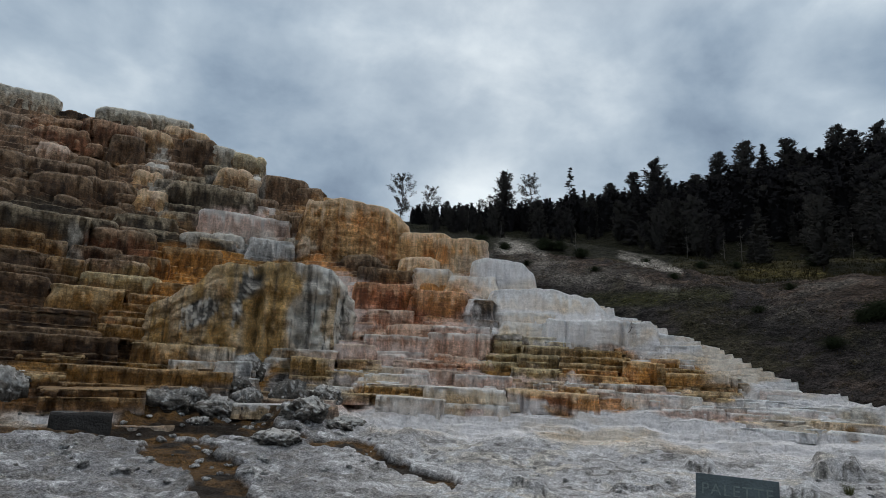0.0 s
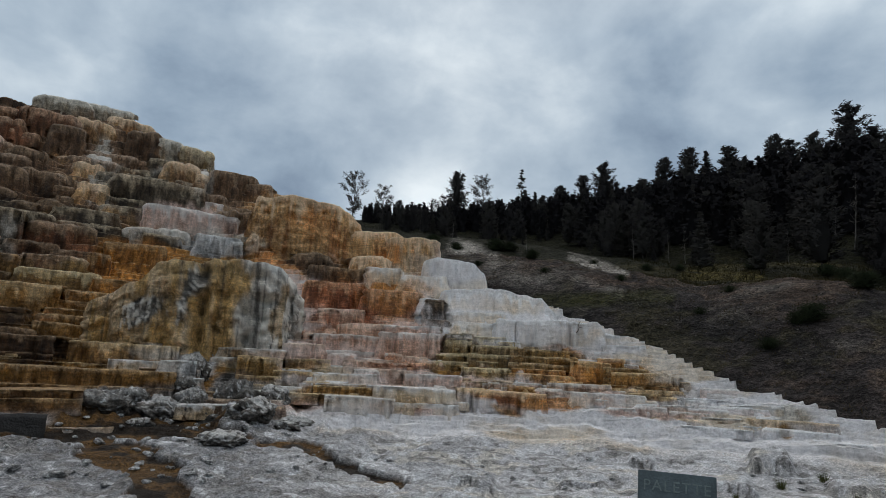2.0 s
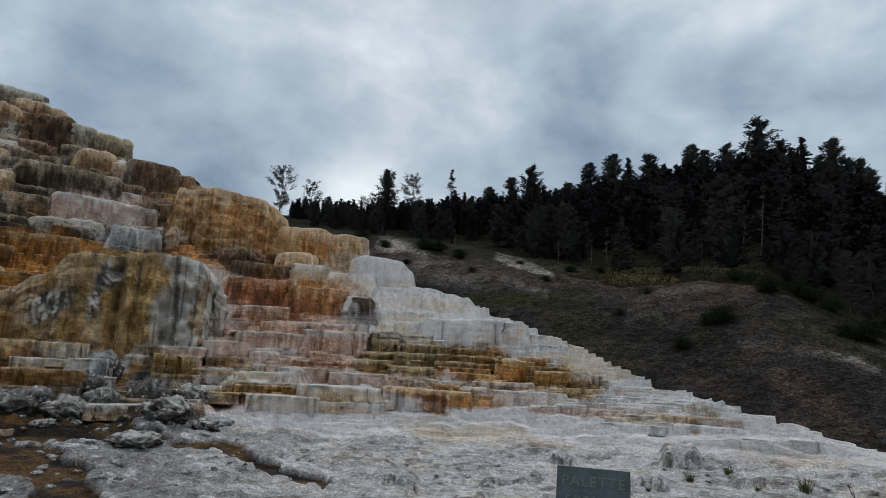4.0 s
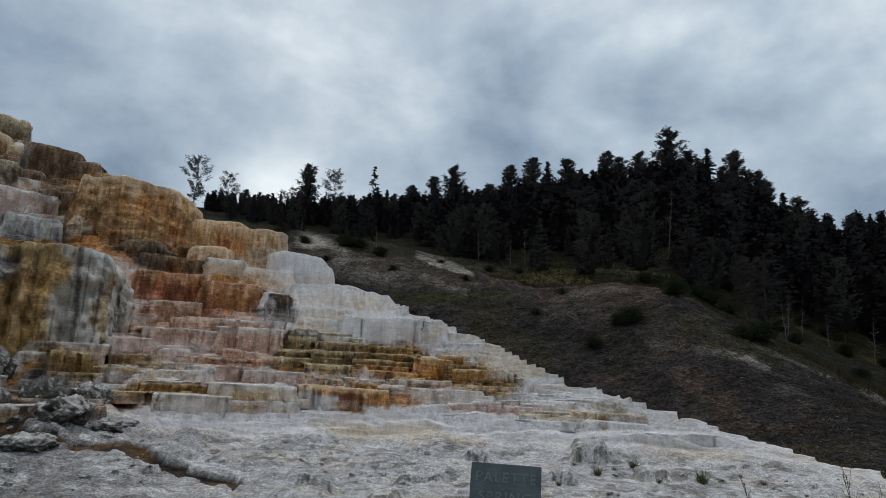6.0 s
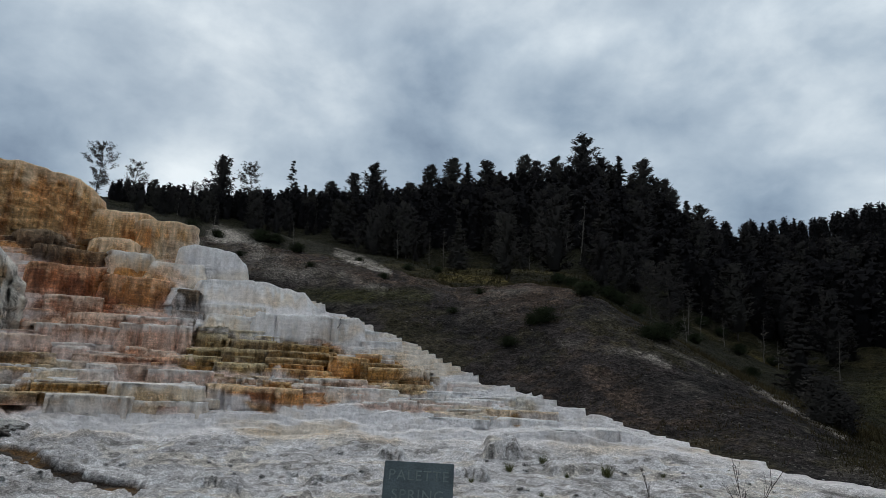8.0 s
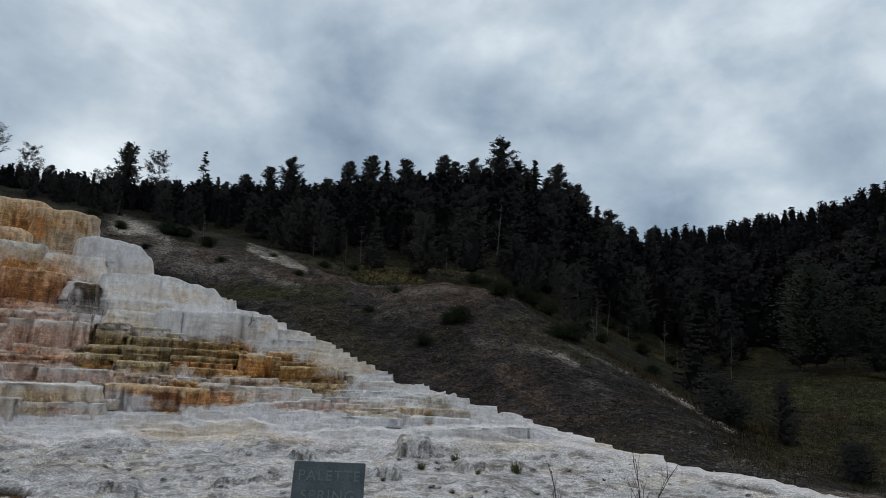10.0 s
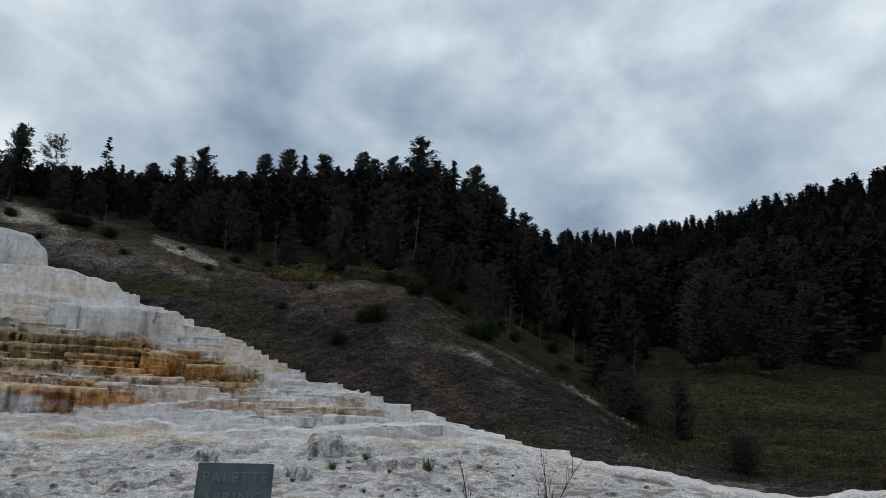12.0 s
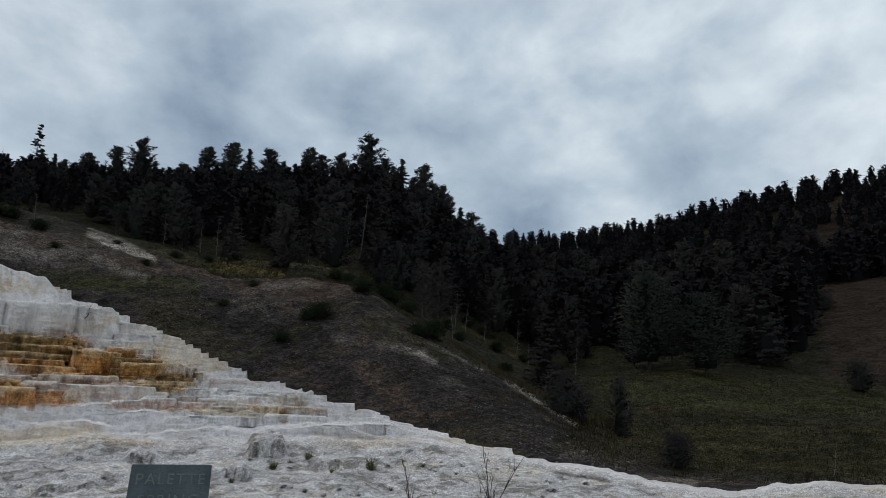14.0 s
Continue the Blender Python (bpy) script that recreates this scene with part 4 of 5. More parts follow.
def far_woods():
    rs = np.random.RandomState(5)
    cores = [crown_core(np.random.RandomState(80 + i), 10, 3.4, 0.0, "fir" if i % 2 else "pine", 6, 6, 0.75) for i in range(5)]
    sprigs = [foliage(np.random.RandomState(60 + i), 10, 3.4, 0.0, 11, 4, 0.6, "fir" if i % 2 else "pine", 0, 0.9, 0.35, 1.9) for i in range(5)]
    kinds = [(np.concatenate([c[0], f[0]]), np.concatenate([c[1], f[1]])) for c, f in zip(cores, sprigs)]
    out, soft = [], []
    for i in range(2600):
        az = rs.uniform(-3, 90)
        wr, cr = float(np.interp(az, GA, WOOD_R)), float(np.interp(az, GA, CREST_R))
        near = i % 5 < 2
        r = rs.uniform(wr + 12, cr + 2) if near else rs.uniform(cr, 236)
        if not near and az < 36:
            continue
        if i % 5 == 4:
            r = rs.uniform(185, 236)
        if az > 75.5 and r < 118:
            continue
        tall = np.interp(az, [0, 10, 30, 40, 46, 60, 86], [3.5, 5, 8, 9, 8, 9, 9]) if near else 8.6
        h = tall * rs.uniform(0.65, 1.0) / 10
        t, n = kinds[i % 5]
        a = rs.uniform(0, 6.28)
        turn = np.array(((math.cos(a), math.sin(a), 0), (-math.sin(a), math.cos(a), 0), (0, 0, 1)))
        out.append(t * h @ turn + np.array((r * math.sin(radians(az)), r * math.cos(radians(az)), ground_at(az, r) - 0.2)))
        soft.append(n @ turn)
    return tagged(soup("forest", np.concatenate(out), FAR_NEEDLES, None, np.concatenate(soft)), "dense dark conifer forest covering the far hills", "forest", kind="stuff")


far_woods()

# ---- loose cover of the dark slope ----
def spots(count, seed, az0, az1, inner, outer, clump=0.0, size=6.0):
    """Scattered places on the hillside between two distances, in loose patches."""
    rs = np.random.RandomState(seed)
    az = rs.uniform(az0, az1, count)
    lo, hi = inner(az), outer(az)
    r = lo + np.maximum(hi - lo, 0.5) * rs.rand(count) ** 0.8
    x, y = r * np.sin(np.radians(az)), r * np.cos(np.radians(az))
    keep = fbm(x / size, y / size, 3, seed) + rs.uniform(-0.4, 0.4, count) > clump
    return rs, np.stack([x, y, ground_height(az, r)], -1)[keep]


def fan_back(az):
    return fan_crest(az)[1] + 7


def spur(az):
    return np.interp(az, GA, SPUR_R)


def wood_edge(az):
    return np.interp(az, GA, WOOD_R)


def scree():
    rs, p = spots(26000, 11, -2, 62, fan_back, spur)
    tip = np.array([(1, 0, 0), (0, 1, 0), (-1, 0, 0), (0, -1, 0), (0, 0, 0.8), (0, 0, -0.8)], float)
    faces = np.array([(0, 1, 4), (1, 2, 4), (2, 3, 4), (3, 0, 4), (1, 0, 5), (2, 1, 5), (3, 2, 5), (0, 3, 5)])
    v = (tip * np.array([1.0, 1.0, 0.55]))[None] * rs.uniform(0.4, 1.5, (len(p), 6, 1)) * (0.02 + 0.06 * rs.rand(len(p), 1, 1) ** 4) + p[:, None]
    me = bpy.data.meshes.new("scree")
    me.from_pydata(v.reshape(-1, 3), [], (faces[None] + 6 * np.arange(len(p))[:, None, None]).reshape(-1, 3))
    me.materials.append(SCREE)
    return tagged(new("scree", me), "small pale and dark stones scattered over the slope", "stones", kind="stuff")


def blades(name, groups, mat, label):
    """Grass standing in small bunches, one thin blade a triangle."""
    out = []
    for rs, p, each, low, high, wide in groups:
        base = np.repeat(p, each, 0) + np.append(rs.normal(0, 0.09, (len(p) * each, 2)), np.full((len(p) * each, 1), -0.03), 1)
        a = rs.uniform(0, 6.28, len(base))
        tall = low + (high - low) * rs.rand(len(base)) ** 1.6
        side = np.stack([np.cos(a), np.sin(a), 0 * a], -1) * wide
        tip = base + np.stack([rs.normal(0, 0.35, len(base)) * tall, rs.normal(0, 0.35, len(base)) * tall, tall], -1)
        out.append(np.stack([base - side, base + side, tip], 1))
    return tagged(soup(name, np.concatenate(out), mat), label, "grass", kind="stuff")


scree()
blades("dry_grass", [(*spots(5200, 12, -2, 60, fan_back, spur, 0.18, 3.0), 6, 0.05, 0.24, 0.018), (*spots(2600, 13, 22, 60, spur, lambda az: spur(az) + 9, -0.2), 7, 0.1, 0.45, 0.02)], DRY_GRASS, "sparse dry brown grass and weeds on the slope")
blades("meadow_grass", [(*spots(15000, 14, 55, 88, fan_back, lambda az: wood_edge(az) + 2, -0.3, 5.0), 5, 0.06, 0.3, 0.012), (*spots(1500, 15, 20, 44, lambda az: spur(az) + 1, wood_edge, -0.2), 8, 0.15, 0.6, 0.025)], MEADOW, "long olive-brown meadow grass below the trees")

# ---- ledges ----
ledge_count = [0]


def ledge(az0, az1, e_top, e_bot, tone, soft, dome=0.0, name="ledge", label="", flare=None, ahead=0.05, rough=1.0, tiers=None, blend=0.35, profile=None, fine_rows=0, bulge=None):
    """Rimstone ledge: flat tread, thin pale rim and a draped, fluted face, often in several tiers."""
    ledge_count[0] += 1
    seed = ledge_count[0]
    rng = random.Random(seed)
    az0, az1 = az0 - 0.03 * (az1 - az0), az1 + 0.03 * (az1 - az0)
    mid = (az0 + az1) / 2
    reach = float(np.interp(e_bot, EL, FAR))
    r = reach - ahead - 0.006 * reach
    zt, zb = EYE + r * math.tan(radians(e_top)), EYE + r * math.tan(radians(e_bot))
    h = zt - zb
    low = zb - 0.14 - 0.5 * min(h, 0.9)
    w = r * radians(az1 - az0) / 2
    depth = max(float(np.interp(zt + 0.1, BASE_Z, BASE_R)) - r, 0.25) + 0.35
    crest_r = float(fan_crest(np.array([mid]))[1][0])
    edge_drop = 0.45 * h if r + depth > crest_r + 0.6 else -0.05 * h
    depth = min(depth, max(crest_r + 0.9 - r, 0.5))
    cols = int(min(240, max(24, 13 * (az1 - az0))))
    th = np.linspace(0.0, np.pi, cols)
    crisp = e_top <= 10.3 or tone in ("white", "cream", "black", "pink", "grey")
    wide = w * (1.04 if profile else rng.uniform(1.02, 1.1) if crisp else rng.uniform(1.05, 1.18))
    lat = -wide * np.cos(th) if not (profile or crisp) else -wide * np.sign(np.cos(th)) * np.abs(np.cos(th)) ** 0.7
    sheetlike = tone in ("white", "cream") and e_top > 2.6 and w > 1
    hold = 0.8 if profile else rng.uniform(0.8, 0.93) if crisp else rng.uniform(0.45, 0.7)
    front = min(depth * 0.97, 1.1 * wide + 0.2) * np.clip((np.abs(lat) / wide - hold) / (1 - hold), 0, 1) ** rng.uniform(1.5, 2.4)
    if not profile or flare == 0.10:
        tail = np.clip((np.abs(lat) / wide - 0.965) / 0.035, 0, 1) ** 2
        front = 0.45 * front + tail * np.maximum(depth * 0.95 - 0.45 * front, 0)
    u = lat + 13.7 * seed
    wave = rng.uniform(0.4, 0.7) * (0.6 + min(h, 1.4)) * ((0.8 if e_bot < 4 else 1.2) if crisp else 1.8)
    nx, ny = np.gradient(front), -np.gradient(lat)
    size = np.hypot(nx, ny) + 1e-9
    nx, ny = nx / size, ny / size
    pillow = not tiers and e_top > 10.3 and tone in ("umber", "tan", "rust", "flesh", "pale", "olive", "rim", "orange")
    bulge = bulge or (0.24 if e_bot < 4 else 0.14)
    flare = flare if flare is not None else rng.choice((-0.05, 0.06, 0.14, 0.24)) if pillow else rng.choice((-0.03, 0.02, 0.06, 0.15, 0.28))
    if sheetlike:
        flare, tiers, fine_rows = flare if profile else rng.choice((0.35, 0.5, 0.65)), 1, fine_rows or 30
    n = tiers or (max(1, min(5, round(h / (0.0085 * r) * rng.uniform(0.6, 1.3)))) if e_bot < 3.4 else 2 if not pillow and h > 0.03 * r and rng.random() < 0.6 else 1)
    cuts = [0.0] + sorted(rng.uniform(0.12, 0.9) for _ in range(n - 1)) + [1.0]
    rows = []
    plan = 0 * u
    setback = 0.05 + 0.16 * min(h, 0.8) / n + (0.08 if e_bot < 4 else 0.0)
    tiers_out = []
    for j in range(n):
        lobe = np.abs(np.sin(u * np.pi / wave + 1.6 * vnoise(u * 1.3 / wave, 0 * u + j, seed)))
        own = (0.05 + (0.12 if tone == "rim" else 0.45 if pillow else bulge) * min(h, 1.0)) * (lobe - 0.6) + (0.05 + 0.16 * min(h, 1)) * vnoise(u * 0.8 / wave, 0 * u + 3.3 * j, seed + 7) + 0.03 * vnoise(u * 5, 0 * u + j, seed + 8)
        plan = own if j == 0 else np.maximum(own + setback * j * 1.6 * rng.uniform(0.3, 1.2), plan + 0.004)
        tiers_out.append(plan)
    shift = tiers_out[-1].max() * 0.4
    tilt = 0 if profile else rng.uniform(-0.05, 0.05) * (2.0 if pillow else 0.6)
    edge = np.sin(th) ** 0.5
    tops = [zt * (1 - c) + low * c + (0.01 + (0.05 if pillow else 0.022) * h) * fbm(u * 1.3, 0 * u + 5 * j, 4, seed + 5) * (0.4 if j == n else 1) - dome * h * np.abs(lat / w) ** 2 * (1 - c) - 0.05 * h * (1 - edge) + tilt * lat * (1 - c) for j, c in enumerate(cuts)]
    if profile:
        tops[0] = EYE + r * tan_d(np.interp(mid + np.degrees(lat / r), *zip(*profile)) + 0.25 * fbm(u * 1.5, 0 * u, 4, seed + 5))
    for t in (1.0, 0.55, 0.25):
        back = (front + shift) * (1 - t) + depth * t
        rows.append((lat, back - tiers_out[0] * (1 - t), tops[0] + 0.012 * fbm(u * 3, 0 * u + 9 * t, 2, seed) - 0.012 - edge_drop * t, 0.7 + 0 * u, 0.0))
    for j in range(n):
        out0, top, bot = tiers_out[j] - shift, tops[j], np.minimum(tops[j + 1], tops[j] - 0.01)
        hh = top - bot
        rr = np.minimum(soft * (0.55 if pillow else 0.2) * hh, 0.3 if pillow else 0.05 if crisp else 0.10)
        if sheetlike:
            rr = np.minimum(0.12 * hh, 0.07)
        drip = 0.13 + 0.5 * np.maximum(0, vnoise(u * 5.5, 0 * u + 2.2 * j, seed + 51) - 0.15) + 0.08 * vnoise(u * 14, 0 * u + j, seed + 53)
        fine = 0.13 * (0.3 - np.abs(fbm(u * 3.6, 0 * u + 7 * j, 3, seed + 3))) * (0.4 + np.minimum(hh, 1))
        if j:
            rows.append((lat + nx * (out0 - 0.6 * setback), front + ny * (out0 - 0.6 * setback), top - 0.008, 0.55 + 0 * u, 0.0))
        rows.append((lat + nx * (out0 - rr - 0.02), front + ny * (out0 - rr - 0.02), top, 0.9 + 0 * u, 0.0))
        rows.append((lat + nx * (out0 - 0.45 * rr), front + ny * (out0 - 0.45 * rr), top - 0.13 * rr, 1.0 + 0 * u, 0.0))
        rows.append((lat + nx * (out0 + 0.012), front + ny * (out0 + 0.012), top - 0.55 * rr - 0.008, 0.85 + 0 * u, 0.0))
        for t in np.linspace(0.06, 1, fine_rows or (9 if n == 1 else 6 if n == 2 else 5)):
            z = (top - rr) * (1 - t) + bot * t
            c = cuts[j] + (cuts[j + 1] - cuts[j]) * t
            out = out0 + flare * hh * t ** 1.5 + fine * (0.4 + 1.2 * t) + (0.15 if sheetlike else 1.0) * (0.05 + 0.09 * hh) * rough * fbm(u * 2.2, 0 * u + 3 * t * h + 9 * j, 4, seed + 11, 0.6)
            out = out + (0.05 if pillow else 0.03) * hh * np.sin(np.pi * t ** 0.8) + 0.03 * fbm(u * 8, z * 6, 3, seed + 13, 0.6) * min(1.0, 0.35 + h)
            out = out + (0.0 if sheetlike else 0.045) * min(h, 1.0) * fbm(u * 0.5, z * 3.5, 3, seed + 15, 0.6)
            if sheetlike:
                step = z * 4.6 + 0.35 * vnoise(u * 0.4, 0 * u, seed + 61) + 0.12 * vnoise(u * 4, z * 2, seed + 62)
                out = out - 0.014 * smooth(0.5, 1.0, step - np.floor(step)) + 0.03 * vnoise(u * 2.5, z * 1.5, seed + 63)
            rows.append((lat + nx * out, front + ny * out, z, 0.8 * smooth(1, 0.35, t / drip), c))
    LX, LY, Z, lip = (np.array([q[i] for q in rows]) for i in range(4))
    down = np.array([q[4] for q in rows])[:, None] + 0 * LX
    c, s = math.cos(radians(mid)), math.sin(radians(mid))
    D = r + LY
    X, Y = LX * c + D * s, -LX * s + D * c
    f, d, rim = (np.array(v) for v in TONES[tone])
    U = LX + 13.7 * seed
    streak = fbm(U * 3.2, Z * 0.35, 4, seed + 21) + 0.6 * fbm(U * 1.1, Z * 0.8, 3, seed + 23) + 0.6 * fbm(U * 9, Z * 0.6, 3, seed + 25)
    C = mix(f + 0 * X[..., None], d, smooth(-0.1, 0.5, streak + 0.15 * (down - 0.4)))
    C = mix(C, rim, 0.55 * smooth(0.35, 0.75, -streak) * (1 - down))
    if tone in ("slate", "grey", "crust", "basalt"):
        C = mix(C, np.array([0.66, 0.66, 0.64]), smooth(0.28, 0.5, fbm(U * 4, Z * 3, 4, seed + 31)))
    if tone == "crust":
        C = mix(C, np.array([0.06, 0.056, 0.052]), 0.9 * smooth(-0.12, 0.06, fbm(U * 3, Z * 1.2, 4, seed + 33, 0.6) + 0.3 * (down - 0.35)) * smooth(0.03, 0.2, down))
    A, E = np.degrees(np.arctan2(X, Y)), np.degrees(np.arctan2(Z - EYE, np.hypot(X, Y)))
    C = mix(C, region_colour(A, E, X, Y, Z, lip * 0.8), (blend + (0.32 if e_bot < 4 else 0.15) if blend else 0) + 0.6 * fbm(U * 0.7, Z * 0.7, 3, seed + 41))
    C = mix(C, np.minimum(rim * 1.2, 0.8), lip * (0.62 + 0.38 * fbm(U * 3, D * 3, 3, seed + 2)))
    words = {"rim": "cream-rimmed", "rust": "rust-red", "tan": "tan", "umber": "dark brown", "flesh": "salmon-coloured", "pale": "pale grey", "olive": "olive-brown", "black": "blackish wet", "pink": "pinkish", "grey": "grey", "orange": "orange-brown", "cream": "cream-coloured", "white": "chalk-white", "red": "red-brown", "ochre": "ochre", "brown": "brown", "crust": "white-topped crusted", "slate": "grey", "stained": "stained", "taupe": "taupe", "amber": "amber-brown", "basalt": "dark grey"}
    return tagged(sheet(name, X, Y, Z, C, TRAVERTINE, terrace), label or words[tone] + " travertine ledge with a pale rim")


ledge(-38.9, -32.9, 20.1, 18.8, "rim", 0.5)
ledge(-29.9, -26.5, 20.3, 19.0, "rim", 0.5)
ledge(-26.6, -23.0, 20.4, 19.5, "rim", 0.5)
ledge(-24.7, -21.5, 19.8, 18.2, "tan", 0.4)
ledge(-34.4, -30.2, 18.7, 17.3, "rust", 0.6)
ledge(-31.0, -27.3, 19.2, 17.0, "rust", 0.6)
ledge(-27.6, -24.7, 19.2, 17.5, "tan", 0.7)
ledge(-21.4, -19.0, 18.8, 17.1, "rim", 0.6)
ledge(-19.2, -16.6, 18.5, 17.0, "olive", 0.6)
ledge(-37.8, -33.7, 15.4, 13.7, "umber", 0.6)
ledge(-34.1, -31.5, 16.6, 14.9, "flesh", 0.6)
ledge(-31.4, -28.4, 16.1, 14.4, "umber", 0.6)
ledge(-29.0, -26.2, 18.3, 16.0, "umber", 0.7)
ledge(-23.2, -20.7, 19.1, 17.1, "umber", 0.6)
ledge(-37.1, -33.6, 13.2, 11.9, "umber", 0.5)
ledge(-34.1, -29.8, 14.5, 12.5, "umber", 0.6)
ledge(-29.9, -26.2, 14.6, 13.1, "umber", 0.6)
ledge(-26.9, -24.7, 15.9, 14.5, "tan", 0.8)
ledge(-26.1, -24.0, 14.4, 12.7, "tan", 0.8)
ledge(-25.7, -23.5, 16.6, 15.6, "pale", 0.8)
ledge(-21.6, -19.7, 17.1, 15.3, "black", 0.5)
ledge(-20.0, -17.9, 17.2, 14.9, "tan", 0.7)
ledge(-18.0, -15.8, 16.4, 14.8, "tan", 0.7)
ledge(-16.4, -12.7, 17.0, 14.5, "umber", 0.6, tiers=1)
ledge(-14.6, -11.0, 16.3, 14.6, "umber", 0.6)
ledge(-24.0, -16.6, 15.4, 12.7, "black", 0.4, tiers=1)
ledge(-37.1, -29.3, 11.5, 8.4, "black", 0.3, tiers=1)
ledge(-29.1, -24.5, 11.0, 9.4, "umber", 0.4)
ledge(-27.9, -23.1, 12.2, 10.8, "black", 0.4)
ledge(-21.3, -13.6, 13.4, 11.3, "pink", 0.3)
ledge(-22.7, -17.6, 11.6, 10.4, "pale", 0.3)
ledge(-17.2, -13.3, 11.5, 10.1, "grey", 0.4)
ledge(-15.8, -11.0, 13.9, 11.6, "umber", 0.5)
ledge(-11.3, -9.1, 13.2, 11.8, "olive", 0.6)
ledge(-13.3, -8.4, 11.7, 10.4, "black", 0.4)
ledge(-13.2, -3.5, 15.7, 10.4, "tan", 0.2, label="orange-brown travertine bluff with a draped fluted face", ahead=0.3, rough=0.8, flare=0.10, tiers=1, blend=0.1,
      profile=[(-13.4, 13.5), (-12.4, 15.4), (-9.5, 15.7), (-7.4, 15.6), (-5.2, 15.3), (-4.3, 14.8), (-3.6, 14.2)], fine_rows=34)
ledge(-4.1, 0.6, 13.2, 10.2, "tan", 0.2, tiers=1, flare=0.08, ahead=0.1)
ledge(-0.5, 3.9, 12.9, 9.6, "tan", 0.2, tiers=1, flare=0.08)
ledge(-9.3, -5.7, 10.9, 9.5, "umber", 0.5)
ledge(-7.2, -2.0, 9.8, 8.3, "umber", 0.4)
ledge(-4.3, -0.2, 11.1, 8.5, "tan", 0.3)
ledge(-2.4, 0.9, 10.1, 8.0, "cream", 0.3)
ledge(0.9, 5.0, 9.5, 7.5, "cream", 0.3)
ledge(2.6, 8.3, 11.3, 8.3, "white", 0.2, tiers=1, flare=0.06, profile=[(2.4, 10.9), (3.9, 11.3), (6.0, 11.1), (7.3, 10.6), (8.0, 9.9), (8.4, 8.6)], fine_rows=30)
ledge(4.0, 15.6, 8.7, 6.0, "white", 0.2, tiers=1, flare=0.7, profile=[(3.6, 8.4), (8.4, 8.7), (11, 8.45), (13.4, 8.0), (14.2, 7.1), (15.2, 6.2), (15.9, 5.4)], fine_rows=40)
ledge(8.8, 18.6, 6.1, 3.7, "white", 0.2, tiers=1, flare=0.12, profile=[(8.4, 5.6), (9.6, 6.1), (13.5, 5.9), (14.5, 6.2), (18.1, 5.95), (18.4, 5.3), (18.9, 4.6)], fine_rows=36)
ledge(16.6, 20.2, 4.9, 3.9, "white", 0.25, tiers=1, flare=0.3)
ledge(18.8, 22.2, 4.1, 3.2, "white", 0.25, tiers=1, flare=0.4)
ledge(4.6, 10.3, 6.5, 5.2, "cream", 0.3)
ledge(5.6, 11.1, 5.6, 4.1, "cream", 0.3)
ledge(-7.5, -2.2, 8.5, 6.2, "red", 0.35, tiers=1)
ledge(-2.6, 2.6, 8.1, 5.5, "red", 0.35, tiers=1)
ledge(2.5, 3.9, 7.5, 5.6, "white", 0.6)
ledge(3.0, 4.9, 7.5, 5.0, "umber", 0.5)
ledge(-6.4, -2.2, 6.2, 4.5, "flesh", 0.4)
ledge(-4.4, 0.6, 5.0, 3.4, "flesh", 0.4)
ledge(-0.8, 4.8, 5.1, 1.9, "pink", 0.4)
ledge(-6.8, -0.3, 4.0, 2.0, "pink", 0.35)
ledge(-8.7, -6.2, 3.3, 1.8, "flesh", 0.4)
ledge(4.8, 7.5, 4.6, 2.8, "olive", 0.35)
ledge(7.2, 10.3, 4.4, 3.6, "olive", 0.4)
ledge(7.1, 11.6, 3.7, 1.8, "olive", 0.3)
ledge(10.4, 16.1, 3.5, 1.4, "ochre", 0.3)
ledge(4.2, 6.8, 2.7, 1.7, "olive", 0.4)
ledge(6.3, 10.6, 1.7, 0.7, "olive", 0.4)
ledge(10.6, 15.8, 1.8, 0.5, "amber", 0.3)
ledge(15.8, 19.4, 2.6, 0.8, "amber", 0.3)
ledge(18.7, 22.3, 2.2, 0.5, "ochre", 0.3)
ledge(22.0, 25.0, 1.6, 0.2, "ochre", 0.3)
ledge(1.4, 6.4, 0.9, -0.4, "pink", 0.35)
ledge(-3.7, 1.9, 1.8, 0.5, "flesh", 0.3)
ledge(-6.5, -0.6, 0.6, -0.7, "cream", 0.3)
ledge(-1.1, 6.3, -0.3, -2.0, "cream", 0.3)
ledge(6.1, 14.0, -0.2, -1.6, "orange", 0.3)
ledge(13.7, 19.4, 0.7, -0.3, "pink", 0.3)
ledge(-6.2, -1.1, -0.5, -1.5, "ochre", 0.3)
ledge(-5.4, 1.0, -1.3, -2.6, "cream", 0.35)
ledge(-12.9, -8.6, 1.7, -0.5, "ochre", 0.45)
ledge(-8.9, -5.0, 1.7, 0.5, "ochre", 0.4)
ledge(-14.3, -9.1, 2.3, 1.3, "cream", 0.4)
ledge(-11.3, -6.0, 0.6, -0.1, "ochre", 0.4)
ledge(-37.2, -32.2, 9.7, 7.9, "brown", 0.4)
ledge(-32.9, -30.7, 9.3, 7.9, "brown", 0.5)
ledge(-36.9, -31.4, 8.2, 6.4, "umber", 0.4)
ledge(-36.6, -31.5, 6.5, 5.2, "umber", 0.35)
ledge(-31.8, -29.3, 8.1, 6.2, "brown", 0.4)
ledge(-30.9, -25.9, 6.1, 4.1, "ochre", 0.35)
ledge(-36.2, -27.9, 4.2, 2.3, "umber", 0.3)
ledge(-27.9, -24.2, 3.3, 1.9, "brown", 0.35)
ledge(-35.9, -25.3, 2.3, -0.0, "umber", 0.3)
ledge(-29.2, -23.7, 7.3, 5.6, "olive", 0.4)
ledge(-26.0, -22.9, 5.9, 4.5, "brown", 0.4)
ledge(-27.2, -24.0, 4.4, 3.3, "brown", 0.5)
